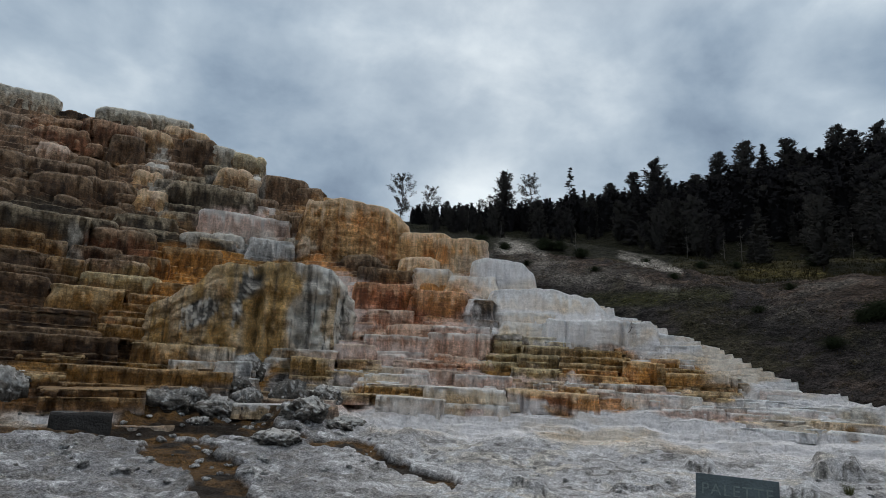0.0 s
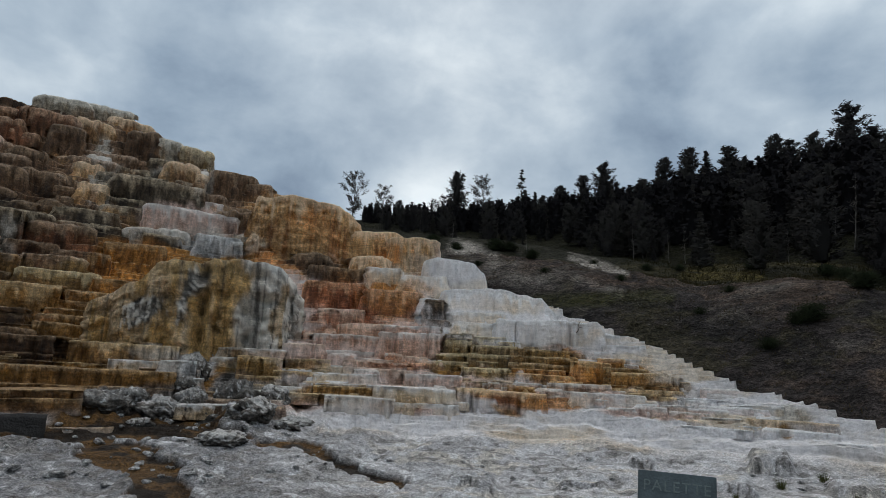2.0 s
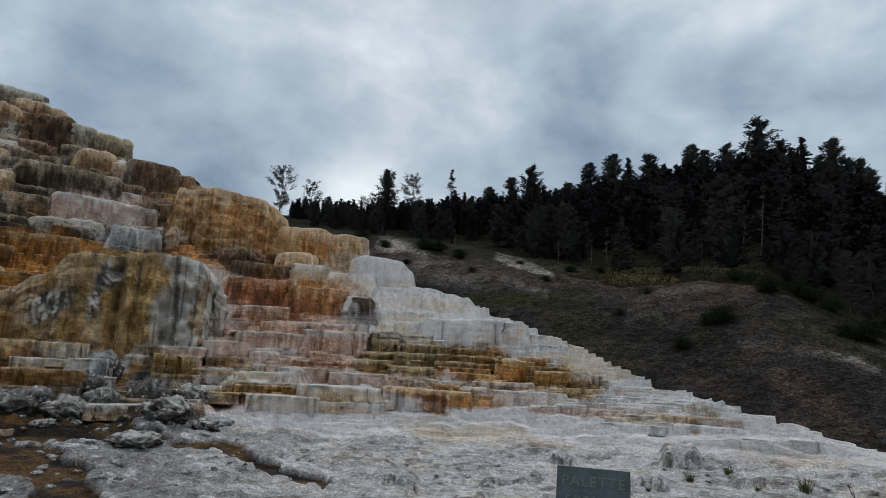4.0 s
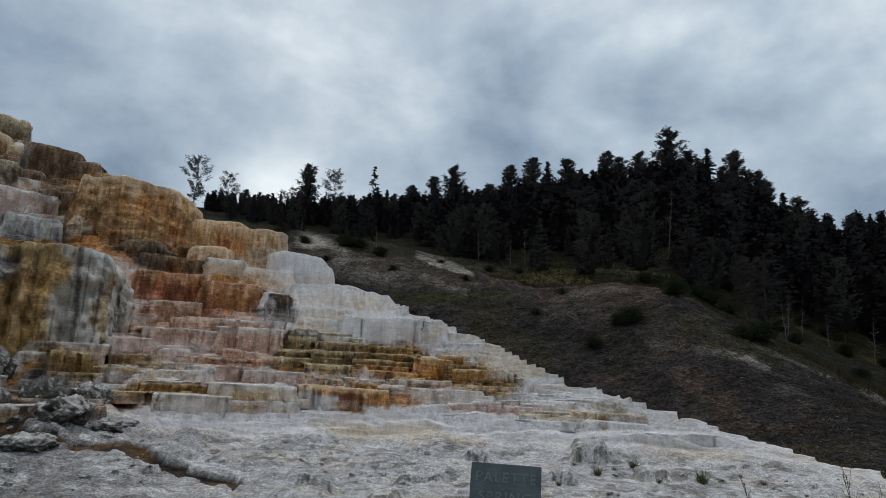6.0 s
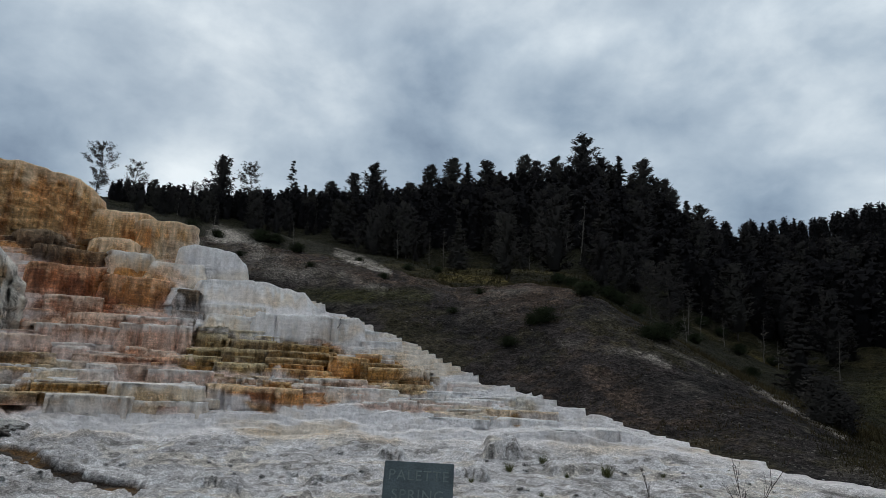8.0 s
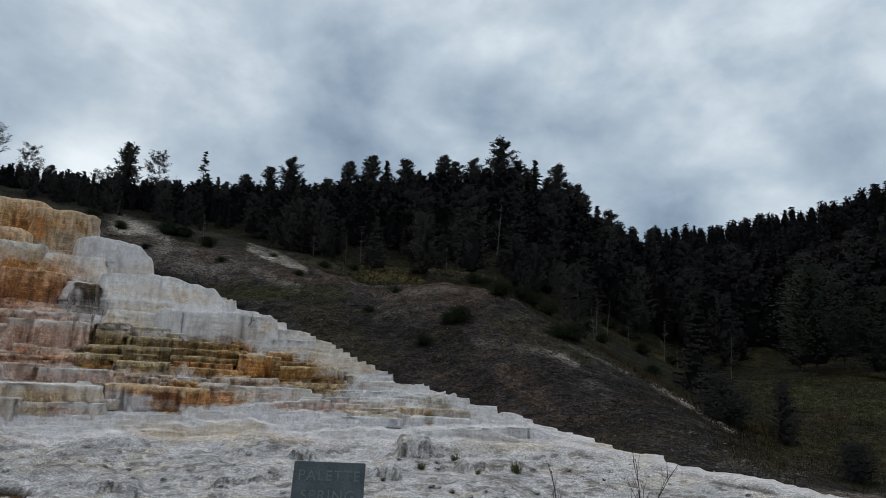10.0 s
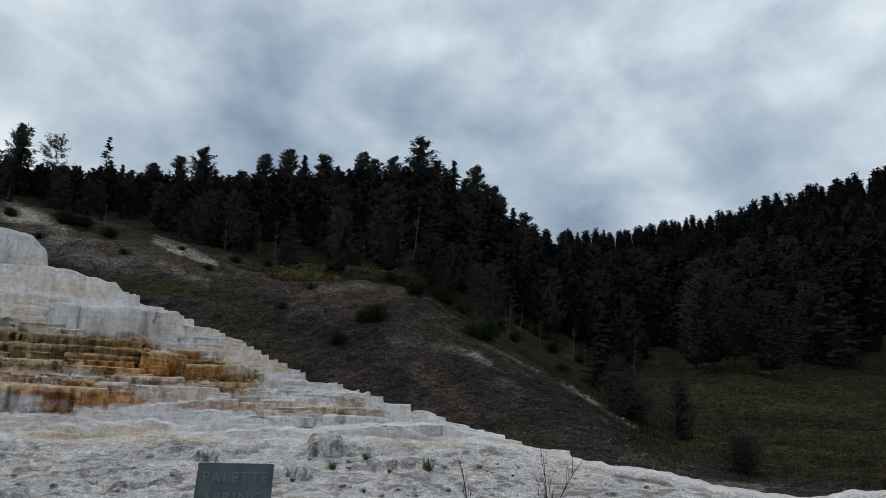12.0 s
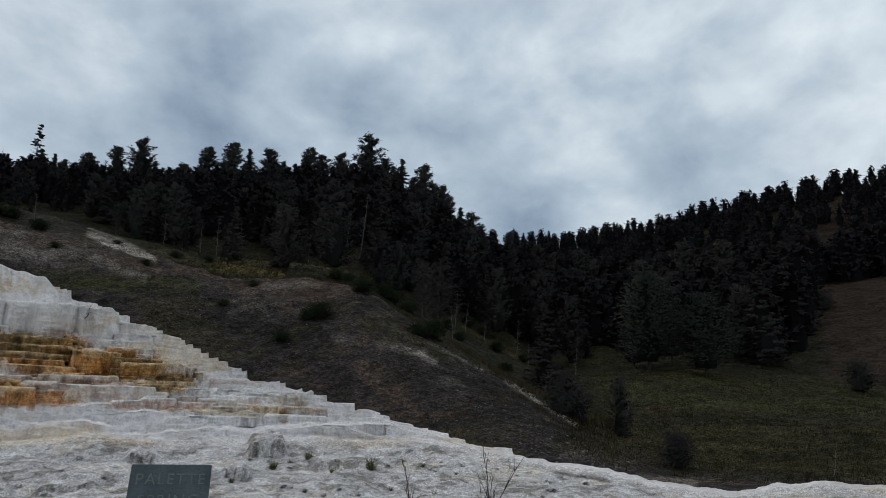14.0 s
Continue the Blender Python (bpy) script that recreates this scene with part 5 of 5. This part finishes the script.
ledge(-30.3, -26.9, 9.2, 7.6, "umber", 0.45)
ledge(-27.4, -23.3, 8.9, 7.4, "umber", 0.45)
ledge(-23.8, -19.4, 10.0, 8.3, "brown", 0.5)
ledge(-24.3, -21.1, 7.0, 5.2, "brown", 0.5)
ledge(-25.2, -17.1, 2.1, 0.3, "ochre", 0.5)
ledge(-30.0, -16.9, 0.0, -1.8, "brown", 0.35)
ledge(-31.2, -23.2, -1.8, -3.7, "brown", 0.35)
ledge(-18.3, -15.6, 1.0, -0.5, "grey", 0.6)
ledge(19.1, 24.0, 1.8, 0.1, "ochre", 0.3)
ledge(16.2, 22.1, -0.0, -1.2, "cream", 0.3)
rng_thin = random.Random(77)
for i in range(96):
    if i < 34:
        a, e, wide, tall, tone = rng_thin.uniform(-9, 34), rng_thin.uniform(-2.6, 0.6), rng_thin.uniform(2.0, 6), rng_thin.uniform(0.16, 0.42), rng_thin.choice(["cream", "pink", "white", "white", "pale", "ochre"])
    elif i < 62:
        a, e, wide, tall, tone = rng_thin.uniform(16, 56), 0, rng_thin.uniform(1.2, 4.0), rng_thin.uniform(0.15, 0.35), "white"
        e = float(np.interp(a, CREST_AZ, CREST_EL)) - rng_thin.uniform(0.6, 3.4)
        if e < -3.8:
            continue
    else:
        a, e, wide, tall, tone = rng_thin.uniform(-34, -9), rng_thin.uniform(-3.2, 3.2), rng_thin.uniform(2, 6), rng_thin.uniform(0.25, 0.7), rng_thin.choice(["ochre", "brown", "brown", "umber", "cream"])
        if -25 < a < -6 and e > 1.6 or a < -19 and e < -2.0:
            continue
    if e + tall > min(float(np.interp(a + k * wide, CREST_AZ, CREST_EL)) for k in (-0.7, 0, 0.7)) - 0.25:
        continue
    ledge(a - wide / 2, a + wide / 2, e + tall, e, tone, 0.3, ahead=rng_thin.uniform(-0.1, 0.15), tiers=1 if tall < 0.35 else None, blend=0.3)
rng_small = random.Random(78)
for i in range(240):
    if i < 130:
        a, e, wide, tall = rng_small.uniform(-7, 25), rng_small.uniform(-1.6, 4.6), rng_small.uniform(0.8, 2.6), rng_small.uniform(0.22, 0.6)
        if a > 14 and e > 2.6:
            continue
    else:
        a, e, wide, tall = rng_small.uniform(-37, -13), rng_small.uniform(3, 18), rng_small.uniform(1.0, 4.2), rng_small.uniform(0.4, 1.3)
        if a > -26 and e < 10:
            continue
    if e + tall > min(float(np.interp(a + k * wide, CREST_AZ, CREST_EL)) for k in (-0.7, 0, 0.7)) - 0.3:
        continue
    near = min(STAINS, key=lambda q: ((q[0] - a) / q[2]) ** 2 + ((q[1] - e - tall / 2) / q[3]) ** 2)
    ledge(a - wide / 2, a + wide / 2, e + tall, e, near[4], rng_small.uniform(0.3, 0.7), ahead=rng_small.uniform(0.05, 0.3), blend=0.4)
boulder = ledge(-25.2, -6.9, 9.4, 2.4, "slate", 0.3, label="grey flowstone cliff with black streaks and ochre stains", ahead=0.75, rough=1.3, flare=0.05, tiers=1, blend=0, bulge=0.42,
                profile=[(-25.4, 3.4), (-24.6, 5.0), (-23, 6.0), (-21, 7.2), (-19.8, 9.0), (-18.6, 9.3), (-16.2, 9.0), (-15.6, 9.7), (-11, 9.8), (-9.6, 9.3), (-8.2, 8.2), (-7.2, 7.6), (-6.9, 6.6)], fine_rows=34)


def stain_boulder():
    """Ochre and tan stains over the middle of the cliff, dark streaks running down it."""
    me = boulder.data
    co = np.empty(len(me.vertices) * 3, dtype=np.float32)
    me.vertices.foreach_get("co", co)
    x, y, z = co.reshape(-1, 3).T.astype(float)
    az = np.degrees(np.arctan2(x, y))
    layer = me.color_attributes["pigment"].data
    c = np.empty(len(me.vertices) * 4, dtype=np.float32)
    layer.foreach_get("color", c)
    c = c.reshape(-1, 4)
    el = np.degrees(np.arctan2(z - EYE, np.hypot(x, y)))
    n, m = fbm(az * 1.3, z * 0.45, 4, 301), fbm(az * 0.6, z * 0.9, 3, 303)
    fine = fbm(az * 8, z * 4.0, 4, 309, 0.6)
    a = az + 1.5 * m + 0.6 * n + 0.3 * fine
    grey, amber = np.array([0.68, 0.63, 0.56]), np.array([0.36, 0.225, 0.085])
    dark, chalk = np.array([0.05, 0.047, 0.043]), np.array([0.63, 0.59, 0.53])
    p = grey * (0.85 + 0.4 * fbm(az * 3, z * 0.3, 4, 311)[:, None])
    p = mix(p, np.array([0.56, 0.55, 0.52]), smooth(8.0, 9.0, el + m) * smooth(-12.5, -11, a))
    left = smooth(-12.2, -13.2, a)
    p = mix(p, amber * (1 + 0.5 * fine[:, None]), left * (0.75 + 0.25 * smooth(-0.3, 0.2, n)))
    p = mix(p, np.array([0.42, 0.30, 0.15]), left * smooth(7.4, 8.4, el + m) * 0.7)
    p = mix(p, amber, 0.7 * smooth(0.7, 0.3, np.abs(a + 9.6)) * smooth(8.4, 7.4, el))
    mottled = np.maximum(smooth(1.15, 0.85, np.hypot((a + 16.9 - 0.22 * (el - 6.5)) / 0.85, (el - 6.4 + 0.6 * fine) / 2.5)), smooth(1.15, 0.85, np.hypot((a + 20.4 - 0.5 * (el - 4.8)) / 1.35, (el - 4.6 + 0.5 * fine) / 1.3)))
    p = mix(p, np.array([0.11, 0.107, 0.102]) * (1 + 0.8 * fine[:, None]), 0.95 * mottled)
    runs = fbm(az * 4.2, z * 0.16, 4, 305, 0.6) + 0.3 * fine
    p = mix(p, dark, 0.38 * smooth(0.26, 0.42, runs + 0.3 * n + 0.12 * smooth(6.0, 3.5, el) - 0.3 * smooth(7.4, 9.0, el)) * np.maximum(1 - left, 0.8 * mottled))
    p = mix(p, dark, 0.6 * smooth(0.40, 0.5, fbm(az * 6, z * 0.2, 3, 313) + 0.2 * fine))
    p = mix(p, dark, 0.85 * smooth(0.28, 0.1, np.abs(az + 11.6 + 0.5 * fbm(0 * az, z * 0.8, 3, 315))))
    # shade of the right flank, painted darker towards the base
    p = mix(p, dark, 0.6 * smooth(1.4, 0.5, np.abs(a + 7.2)) * smooth(7.0, 4.5, el) * smooth(-0.3, 0.1, n))
    white = np.maximum(mottled, smooth(1.4, 0.7, np.abs(a + 7.9)) * smooth(6.5, 5.0, el))
    p = mix(p, chalk, smooth(0.10, 0.18, fbm(az * 4.5, z * 4.0, 4, 307, 0.65) + 0.3 * fine) * white)
    c[:, :3] = np.minimum(1.12 * p, 0.75)
    layer.foreach_set("color", c.ravel())


stain_boulder()

# ---- rubble on the flats ----
def box(bm, x0, x1, y0, y1, z0, z1):
    vs = [bm.verts.new((x, y, z)) for x in (x0, x1) for y in (y0, y1) for z in (z0, z1)]
    for f in ((0, 1, 3, 2), (4, 6, 7, 5), (0, 4, 5, 1), (2, 3, 7, 6), (0, 2, 6, 4), (1, 5, 7, 3)):
        bm.faces.new([vs[i] for i in f])


def stone(name, size, squash, seed, colour, label, category="rock"):
    n = 8
    v, u = np.meshgrid(np.linspace(0, np.pi, n), np.linspace(0, 2 * np.pi, 2 * n))
    d = np.stack([np.sin(v) * np.cos(u), np.sin(v) * np.sin(u), np.cos(v)], -1)
    k = 1 + 0.6 * fbm(d[..., 0] * 1.6 + seed, d[..., 1] * 1.6 + 2 * d[..., 2], 3, seed) + 0.12 * fbm(d[..., 0] * 6 + seed, d[..., 1] * 6 + 5 * d[..., 2], 3, seed + 4)
    x, y, z = d[..., 0] * k * size, d[..., 1] * k * size * 0.8, d[..., 2] * k * size * squash
    x[-1], y[-1], z[-1] = x[0], y[0], z[0]
    n2 = fbm(x / size * 2 + seed, z / size * 2 + y / size, 4, seed + 9)
    C = mix(np.array(colour) + 0 * x[..., None], np.array(colour) * 0.3, smooth(0.05, 0.4, n2))
    ob = sheet(name, x, y, z, C, CRUST)
    ob.data.polygons.foreach_set("use_smooth", [False] * len(ob.data.polygons))
    return tagged(ob, label, category, "loose rubble on the flats")


def fan_spot(az, el):
    """The place on the flats that lies in a direction from the eye."""
    j = int(np.clip(round((az - AZ[0]) / STEP), 0, len(AZ) - 1))
    r, z = FLATS[0][:, j], FLATS[1][:, j]
    seen = np.nonzero(np.degrees(np.arctan2(z - EYE, r)) >= el)[0]
    if len(seen):
        return r[seen[0]] * math.sin(radians(az)), r[seen[0]] * math.cos(radians(az)), float(z[seen[0]])
    d = float(np.interp(el, EL, FAR))
    return d * math.sin(radians(az)), d * math.cos(radians(az)), EYE + d * math.tan(radians(el))


def ground_spot(az, el):
    """Distance at which the hillside is met in a direction from the eye."""
    crest = float(fan_crest(np.array([az]))[1][0])
    r = np.linspace(crest + 6, 150, 900)
    z = ground_height(np.full(900, float(az)), r)
    seen = np.nonzero(np.degrees(np.arctan2(z - EYE, r)) >= el)[0]
    return float(r[seen[0]]) if len(seen) else 60.0


def dark_slab():
    bm = bmesh.new()
    box(bm, -0.52, 0.52, -0.06, 0.25, -0.25, 0.26)
    bmesh.ops.subdivide_edges(bm, edges=bm.edges[:], cuts=6, use_grid_fill=True)
    for v in bm.verts:
        v.co += Vector(noise.noise_vector(v.co * 4)) * 0.03
    return tagged(part("stone_slab", bm, SLAB), "dark flat-faced stone slab at the edge of the flats", "rock")


def crusted_boulder(seed, wide, tall, crusty, label):
    """A dark knobbly rock with white mineral crust on its upper faces."""
    v, u = np.meshgrid(np.linspace(0, np.pi, 36), np.linspace(0, 2 * np.pi, 73))
    d = np.stack([np.sin(v) * np.cos(u), np.sin(v) * np.sin(u), np.cos(v)], -1)
    px, py, pz = d[..., 0] * 1.7 + seed, d[..., 1] * 1.7 - seed, d[..., 2] * 1.7
    k = 1 + 0.38 * fbm(px + 0.6 * pz, py - 0.8 * pz, 4, seed) - 0.22 * np.abs(fbm(px * 2.4 + pz, py * 2.4 + 1.3 * pz, 3, seed + 5)) + 0.10 * fbm(px * 6, py * 6 + 5 * pz, 3, seed + 8, 0.6)
    k[-1] = k[0]
    x, y, z = d[..., 0] * k * wide, d[..., 1] * k * 0.7 * wide, d[..., 2] * k * tall
    n = fbm(px * 2.5, py * 2.5 + 2.5 * pz, 5, seed + 9, 0.65)
    C = mix(np.array([0.105, 0.094, 0.082]) + 0 * x[..., None], np.array([0.02, 0.019, 0.018]), smooth(-0.1, 0.35, n))
    C = mix(C, np.array([0.54, 0.525, 0.50]), crusty * smooth(0.30, 0.62, d[..., 2] + 1.5 * n - 0.1))
    C = mix(C, np.array([0.62, 0.615, 0.60]), 0.9 * smooth(0.36, 0.42, fbm(px * 4, py * 4 - 3 * pz, 4, seed + 13, 0.6)))
    return tagged(sheet("crusted_boulder", x, y, z, C, TRAVERTINE), label, "rock", "crusted boulders at the foot of the terrace")


DARK_ROCK = "dark grey rock flecked with white mineral crust"
PALE_ROCK = "knobbly grey rock capped with thick white crust"
for i, (az, el, wide, tall, crusty) in enumerate([(-22.6, -2.6, 0.62, 0.3, 0.25), (-20.2, -2.3, 0.5, 0.33, 0.4), (-18.0, -3.2, 0.72, 0.36, 0.7), (-15.9, -2.2, 0.5, 0.36, 0.4), (-14.4, -3.6, 0.5, 0.3, 0.9), (-12.4, -1.9, 0.55, 0.5, 0.15),
                                                  (-10.9, -3.0, 0.6, 0.3, 0.95), (-9.2, -1.7, 0.55, 0.36, 0.7), (-16.1, 0.3, 0.62, 0.5, 0.6), (-17.0, -1.0, 0.45, 0.3, 0.2), (-7.4, -3.9, 0.5, 0.22, 1.0), (-33.6, -2.4, 0.7, 0.62, 0.9), (-31.9, -1.3, 0.35, 0.22, 0.95),
                                                  (-13.2, -5.2, 0.55, 0.18, 1.0), (-19.4, -4.1, 0.3, 0.14, 0.8)]):
    rock = crusted_boulder(500 + 17 * i, wide, tall, crusty, PALE_ROCK if crusty > 0.5 else DARK_ROCK)
    x, y, z = fan_spot(az, el)
    rock.matrix_world = pose(x, y, z - 0.1 * tall, 0, 0, 40 * i)
slab = dark_slab()
slab.matrix_world = pose(*fan_spot(-27.8, -4.7), 0, 0, 26)
pieces = [stone("rubble_stone", 0.16, 0.6, 3 + i, c, "pale crusted travertine stone lying on the flats") for i, c in enumerate([(0.58, 0.57, 0.55), (0.42, 0.41, 0.40), (0.60, 0.57, 0.52), (0.2, 0.19, 0.18)])]
rng = random.Random(19)
for i in range(64):
    az, el = rng.uniform(-33, 0), rng.uniform(-8.5, -2.6)
    if i > 50:
        az, el = rng.uniform(0, 50), rng.uniform(-8, -5)
    x, y, z = fan_spot(az, el)
    s = rng.uniform(0.2, 0.75) * (0.5 if i > 50 else 1)
    m = pose(x, y, z + 0.0, rng.uniform(-15, 15), rng.uniform(-15, 15), rng.uniform(0, 360)) @ Matrix.Diagonal((s, s, s, 1))
    if i < 4:
        pieces[i].matrix_world = m
    else:
        copy_thing(pieces[i % 4], m)


rng_bits = random.Random(41)
bits = [stone("crust_fragment", 0.07, 0.45, 260 + i, c, "small broken piece of white crust lying loose", "stone") for i, c in enumerate([(0.62, 0.61, 0.60), (0.5, 0.49, 0.48)])]
for i in range(150):
    x, y, z = fan_spot(rng_bits.gauss(-17, 5.5) if i < 70 else rng_bits.uniform(-6, 58), rng_bits.uniform(-8.8, -3.6 if i < 70 else -5.2))
    m = pose(x, y, z + 0.01, rng_bits.uniform(-15, 15), rng_bits.uniform(-15, 15), rng_bits.uniform(0, 360)) @ Matrix.Scale(rng_bits.uniform(0.35, 1.5) * (1.0 if i < 70 else 0.6), 4)
    if i < 2:
        bits[i].matrix_world = m
    else:
        copy_thing(bits[i % 2], m)
knob = stone("mineral_knob", 0.17, 1.15, 240, (0.68, 0.66, 0.64), "small white mineral knob standing on a ledge", "rock")
knob.matrix_world = pose(3.87, 19.2, 1.6, 0, 0, 20) @ Matrix.Diagonal((0.85, 0.85, 0.95, 1))


def dead_twig():
    bm = bmesh.new()
    p = Vector((0, 0, 0))
    for i in range(9):
        q = p + Vector((0.03 * math.sin(i * 0.9), -0.02, 0.06))
        cone_between(bm, p, q, 0.02 - 0.0018 * i, 0.018 - 0.0018 * i, 5)
        if i in (4, 6):
            cone_between(bm, q, q + Vector((0.12, 0, 0.05)), 0.008, 0.003, 4)
        p = q
    return tagged(part("dead_twig", bm, TWIG), "thin dead twig lodged on the white terrace", "twig")


twig = dead_twig()
twig.matrix_world = pose(6.7, 22.95, 3.6, 0, 14, 0)

# ---- sign ----
def lettering(text, size, x, z, parent):
    cu = bpy.data.curves.new("lettering", "FONT")
    cu.body, cu.size, cu.align_x, cu.extrude, cu.space_character = text, size, "CENTER", 0.0015, 1.15
    tmp = new("lettering", cu)
    me = bpy.data.meshes.new_from_object(tmp)
    bpy.data.objects.remove(tmp)
    me.materials.append(SIGN_WHITE)
    ob = new("lettering", me)
    ob.parent = parent
    ob.matrix_local = pose(x, -0.0015, z, 90, 0, 0)
    return ob


def sign():
    root = new("name_sign")
    bm = bmesh.new()
    box(bm, -0.226, 0.226, 0, 0.034, -0.36, 0)
    bmesh.ops.bevel(bm, geom=bm.edges[:], offset=0.003, segments=2, affect="EDGES")
    face = part("board", bm, SIGN_PAINT, root, flat=True)
    lettering("PALETTE", 0.091, 0.0, -0.115, face)
    lettering("SPRING", 0.091, 0.0, -0.235, face)
    bm = bmesh.new()
    box(bm, -0.05, 0.05, 0.036, 0.126, -1.75, -0.06)
    part("post", bm, GREY_WOOD, root)
    return tagged(root, "grey-green painted board naming the spring in routed letters", "sign")


board = sign()
board.matrix_world = pose(4.4 * math.sin(radians(24.37)), 4.4 * math.cos(radians(24.37)), EYE - 4.4 * math.tan(radians(5.95)), -16, 1.0, -26)


# ---- small plants ----
def tuft(seed, size, label="small tuft of green grass on the white crust"):
    rs = np.random.RandomState(seed)
    n = 130
    a, b = rs.uniform(0, 6.28, n), rs.uniform(0, 0.35, n) * size
    base = np.stack([np.cos(a) * b, np.sin(a) * b, 0 * a - 0.02], -1)
    tip = base + np.stack([np.cos(a) * size * rs.uniform(0.1, 0.7, n), np.sin(a) * size * rs.uniform(0.1, 0.7, n), size * rs.uniform(0.5, 1.1, n)], -1)
    side = np.stack([-np.sin(a), np.cos(a), 0 * a], -1) * 0.02 * size
    return tagged(soup("grass_tuft", np.stack([base - side, base + side, tip], 1), GRASS), label, "grass", "grass tufts on the crust")


def bare_shrub(seed, height, label="bare leafless twiggy shrub growing from the crust"):
    rng = random.Random(seed)
    bm = bmesh.new()

    def grow(p, d, l, r, depth):
        q = p + d * l
        cone_between(bm, p, q, r, r * 0.65, 5)
        if depth:
            for _ in range(2 + (depth > 1)):
                e = (d + Vector((rng.uniform(-0.55, 0.55), rng.uniform(-0.55, 0.55), rng.uniform(0.1, 0.6)))).normalized()
                grow(p.lerp(q, rng.uniform(0.4, 1.0)), e, l * rng.uniform(0.45, 0.7), r * 0.6, depth - 1)

    for s in range(3):
        grow(Vector((rng.uniform(-0.05, 0.05), rng.uniform(-0.05, 0.05), -0.05)), Vector((rng.uniform(-0.3, 0.3), rng.uniform(-0.3, 0.3), 1)).normalized(), height * (0.65 if s == 0 else 0.4), 0.007, 3)
    return tagged(part("bare_shrub", bm, TWIG), label, "shrub", "bare shrubs")


def bush(seed, size, mat, label):
    rs = np.random.RandomState(seed)
    root = new("bush")
    rng = random.Random(seed)
    part("stem", trunk_mesh(rng, 0.5 * size, 0.03 * size, 4), BARK, root)
    tris, soft = foliage(rs, size * 0.92, size * 0.5, 0.04, 30, 22, 0.055 * size, "pine", 0.1)
    inner, inner_soft = crown_core(rs, size * 0.9, size * 0.5, 0.04, "pine", fill=0.7)
    tris, soft = np.concatenate([tris, inner]), np.concatenate([soft, inner_soft])
    soup("foliage", tris, mat, root, soft)
    return tagged(root, label, "bush", "bushes on the slope")



for i, (az, el, s) in enumerate([(39.8, -6.3, 0.26), (31.8, -6.4, 0.2), (36.6, -6.6, 0.12), (28.6, -7.4, 0.12), (34.5, -8.2, 0.1), (44.2, -6.1, 0.1), (41.6, -8.0, 0.1), (47.0, -6.6, 0.08), (34.6, -5.6, 0.2)]):
    t = tuft(40 + i, s)
    t.location = fan_spot(az, el)
for i, (az, r, h) in enumerate([(49.0, 7.0, 1.12), (45.7, 7.2, 0.98), (47.2, 7.1, 0.6), (44.2, 7.4, 0.5), (50.4, 7.3, 0.55)]):
    b = bare_shrub(70 + i, h)
    b.location = fan_spot(az, math.degrees(math.atan2(-1.75, r)))
SCRUBS = [(31.5, 4.0, 0.7), (34.6, 6.2, 1.2), (33.6, 6.0, 0.8), (43.4, 4.9, 1.0), (44.5, 4.8, 1.3), (22.3, 10.4, 0.9), (17.9, 11.0, 0.6), (38.2, 8.6, 1.3), (35.8, 9.6, 1.2), (41.0, 7.8, 1.4), (50.3, 3.8, 1.3), (51.0, 2.0, 0.9), (3.5, 12.4, 1.5), (5.6, 12.0, 1.1), (9.2, 12.0, 1.9), (10.5, 12.0, 1.4), (12.4, 11.4, 1.0),
          (47.6, 6.0, 1.5), (49.0, 5.2, 1.3), (25.0, 10.4, 0.8), (30.5, 10.4, 1.1), (28.8, 8.6, 0.5), (26.5, 6.8, 0.5), (47.0, 4.6, 1.1), (52.6, 2.9, 1.2), (54.2, 1.6, 1.3), (55.4, 0.6, 1.0), (46.0, 5.6, 1.4), (36.9, 9.3, 1.2), (40.0, 8.4, 1.3), (42.4, 7.0, 1.2), (7.6, 10.6, 0.5), (13.6, 10.2, 0.5), (20.2, 9.6, 0.5)]
for i, (az, el, s) in enumerate(SCRUBS):
    b = bush(90 + i, s, SCRUB, "low dark bush on the gravelly slope")
    b.matrix_world = on_ground(az, ground_spot(az, el), 0.05, 37 * i) @ Matrix.Diagonal((1.25, 1.25, 0.7, 1))
for i, (az, el, s) in enumerate([(55.8, -1.4, 1.9), (57.0, -1.9, 1.4), (64.9, -5.2, 1.15), (78.0, 1.0, 2.2), (80.5, 0.6, 2.0), (76.2, 7.0, 2.6)]):
    b = bush(120 + i, s, HAZED_NEEDLES, "dark rounded juniper bush beside the meadow")
    b.matrix_world = on_ground(az, ground_spot(az, el), 0.05, 51 * i)
for az, el, h, k in [(54.5, 0.6, 6.4, 4), (60.6, -3.0, 3.6, 5), (31.2, 9.9, 7.0, 2), (35.5, 9.9, 8.0, 3), (39.6, 9.0, 7.0, 5), (43.6, 6.6, 6.0, 6), (45.0, 4.6, 5.5, 6), (17.6, 11.8, 6.0, 7), (9.2, 12.6, 5.0, 1), (26.8, 10.6, 6.5, 4)]:
    plant((models + thin)[k], az, ground_spot(az, el), h)
for az, el, h in [(75.7, -5.1, 1.8), (46.4, 4.6, 4.5), (53.0, 2.6, 4.0), (12.0, 12.0, 4.5), (5.2, 12.6, 4.0)]:
    plant(snag, az, ground_spot(az, el), h, lean=(rng.uniform(-10, 10), rng.uniform(-10, 10)))
for i, (az, el, h, w) in enumerate([(63.1, 2.3, 9.0, 3.6), (67.4, 1.9, 7.2, 3.2)]):
    t = tree("broadleaf_tree", h, w, 0.12, 140 + i, "rounded broadleaf tree with grey-green leaves by the meadow", kind="pine", whorls=70, each=14, size=0.2, mat=LEAVES, thick=0.014)
    t.matrix_world = on_ground(az, ground_spot(az, el), 0.2)
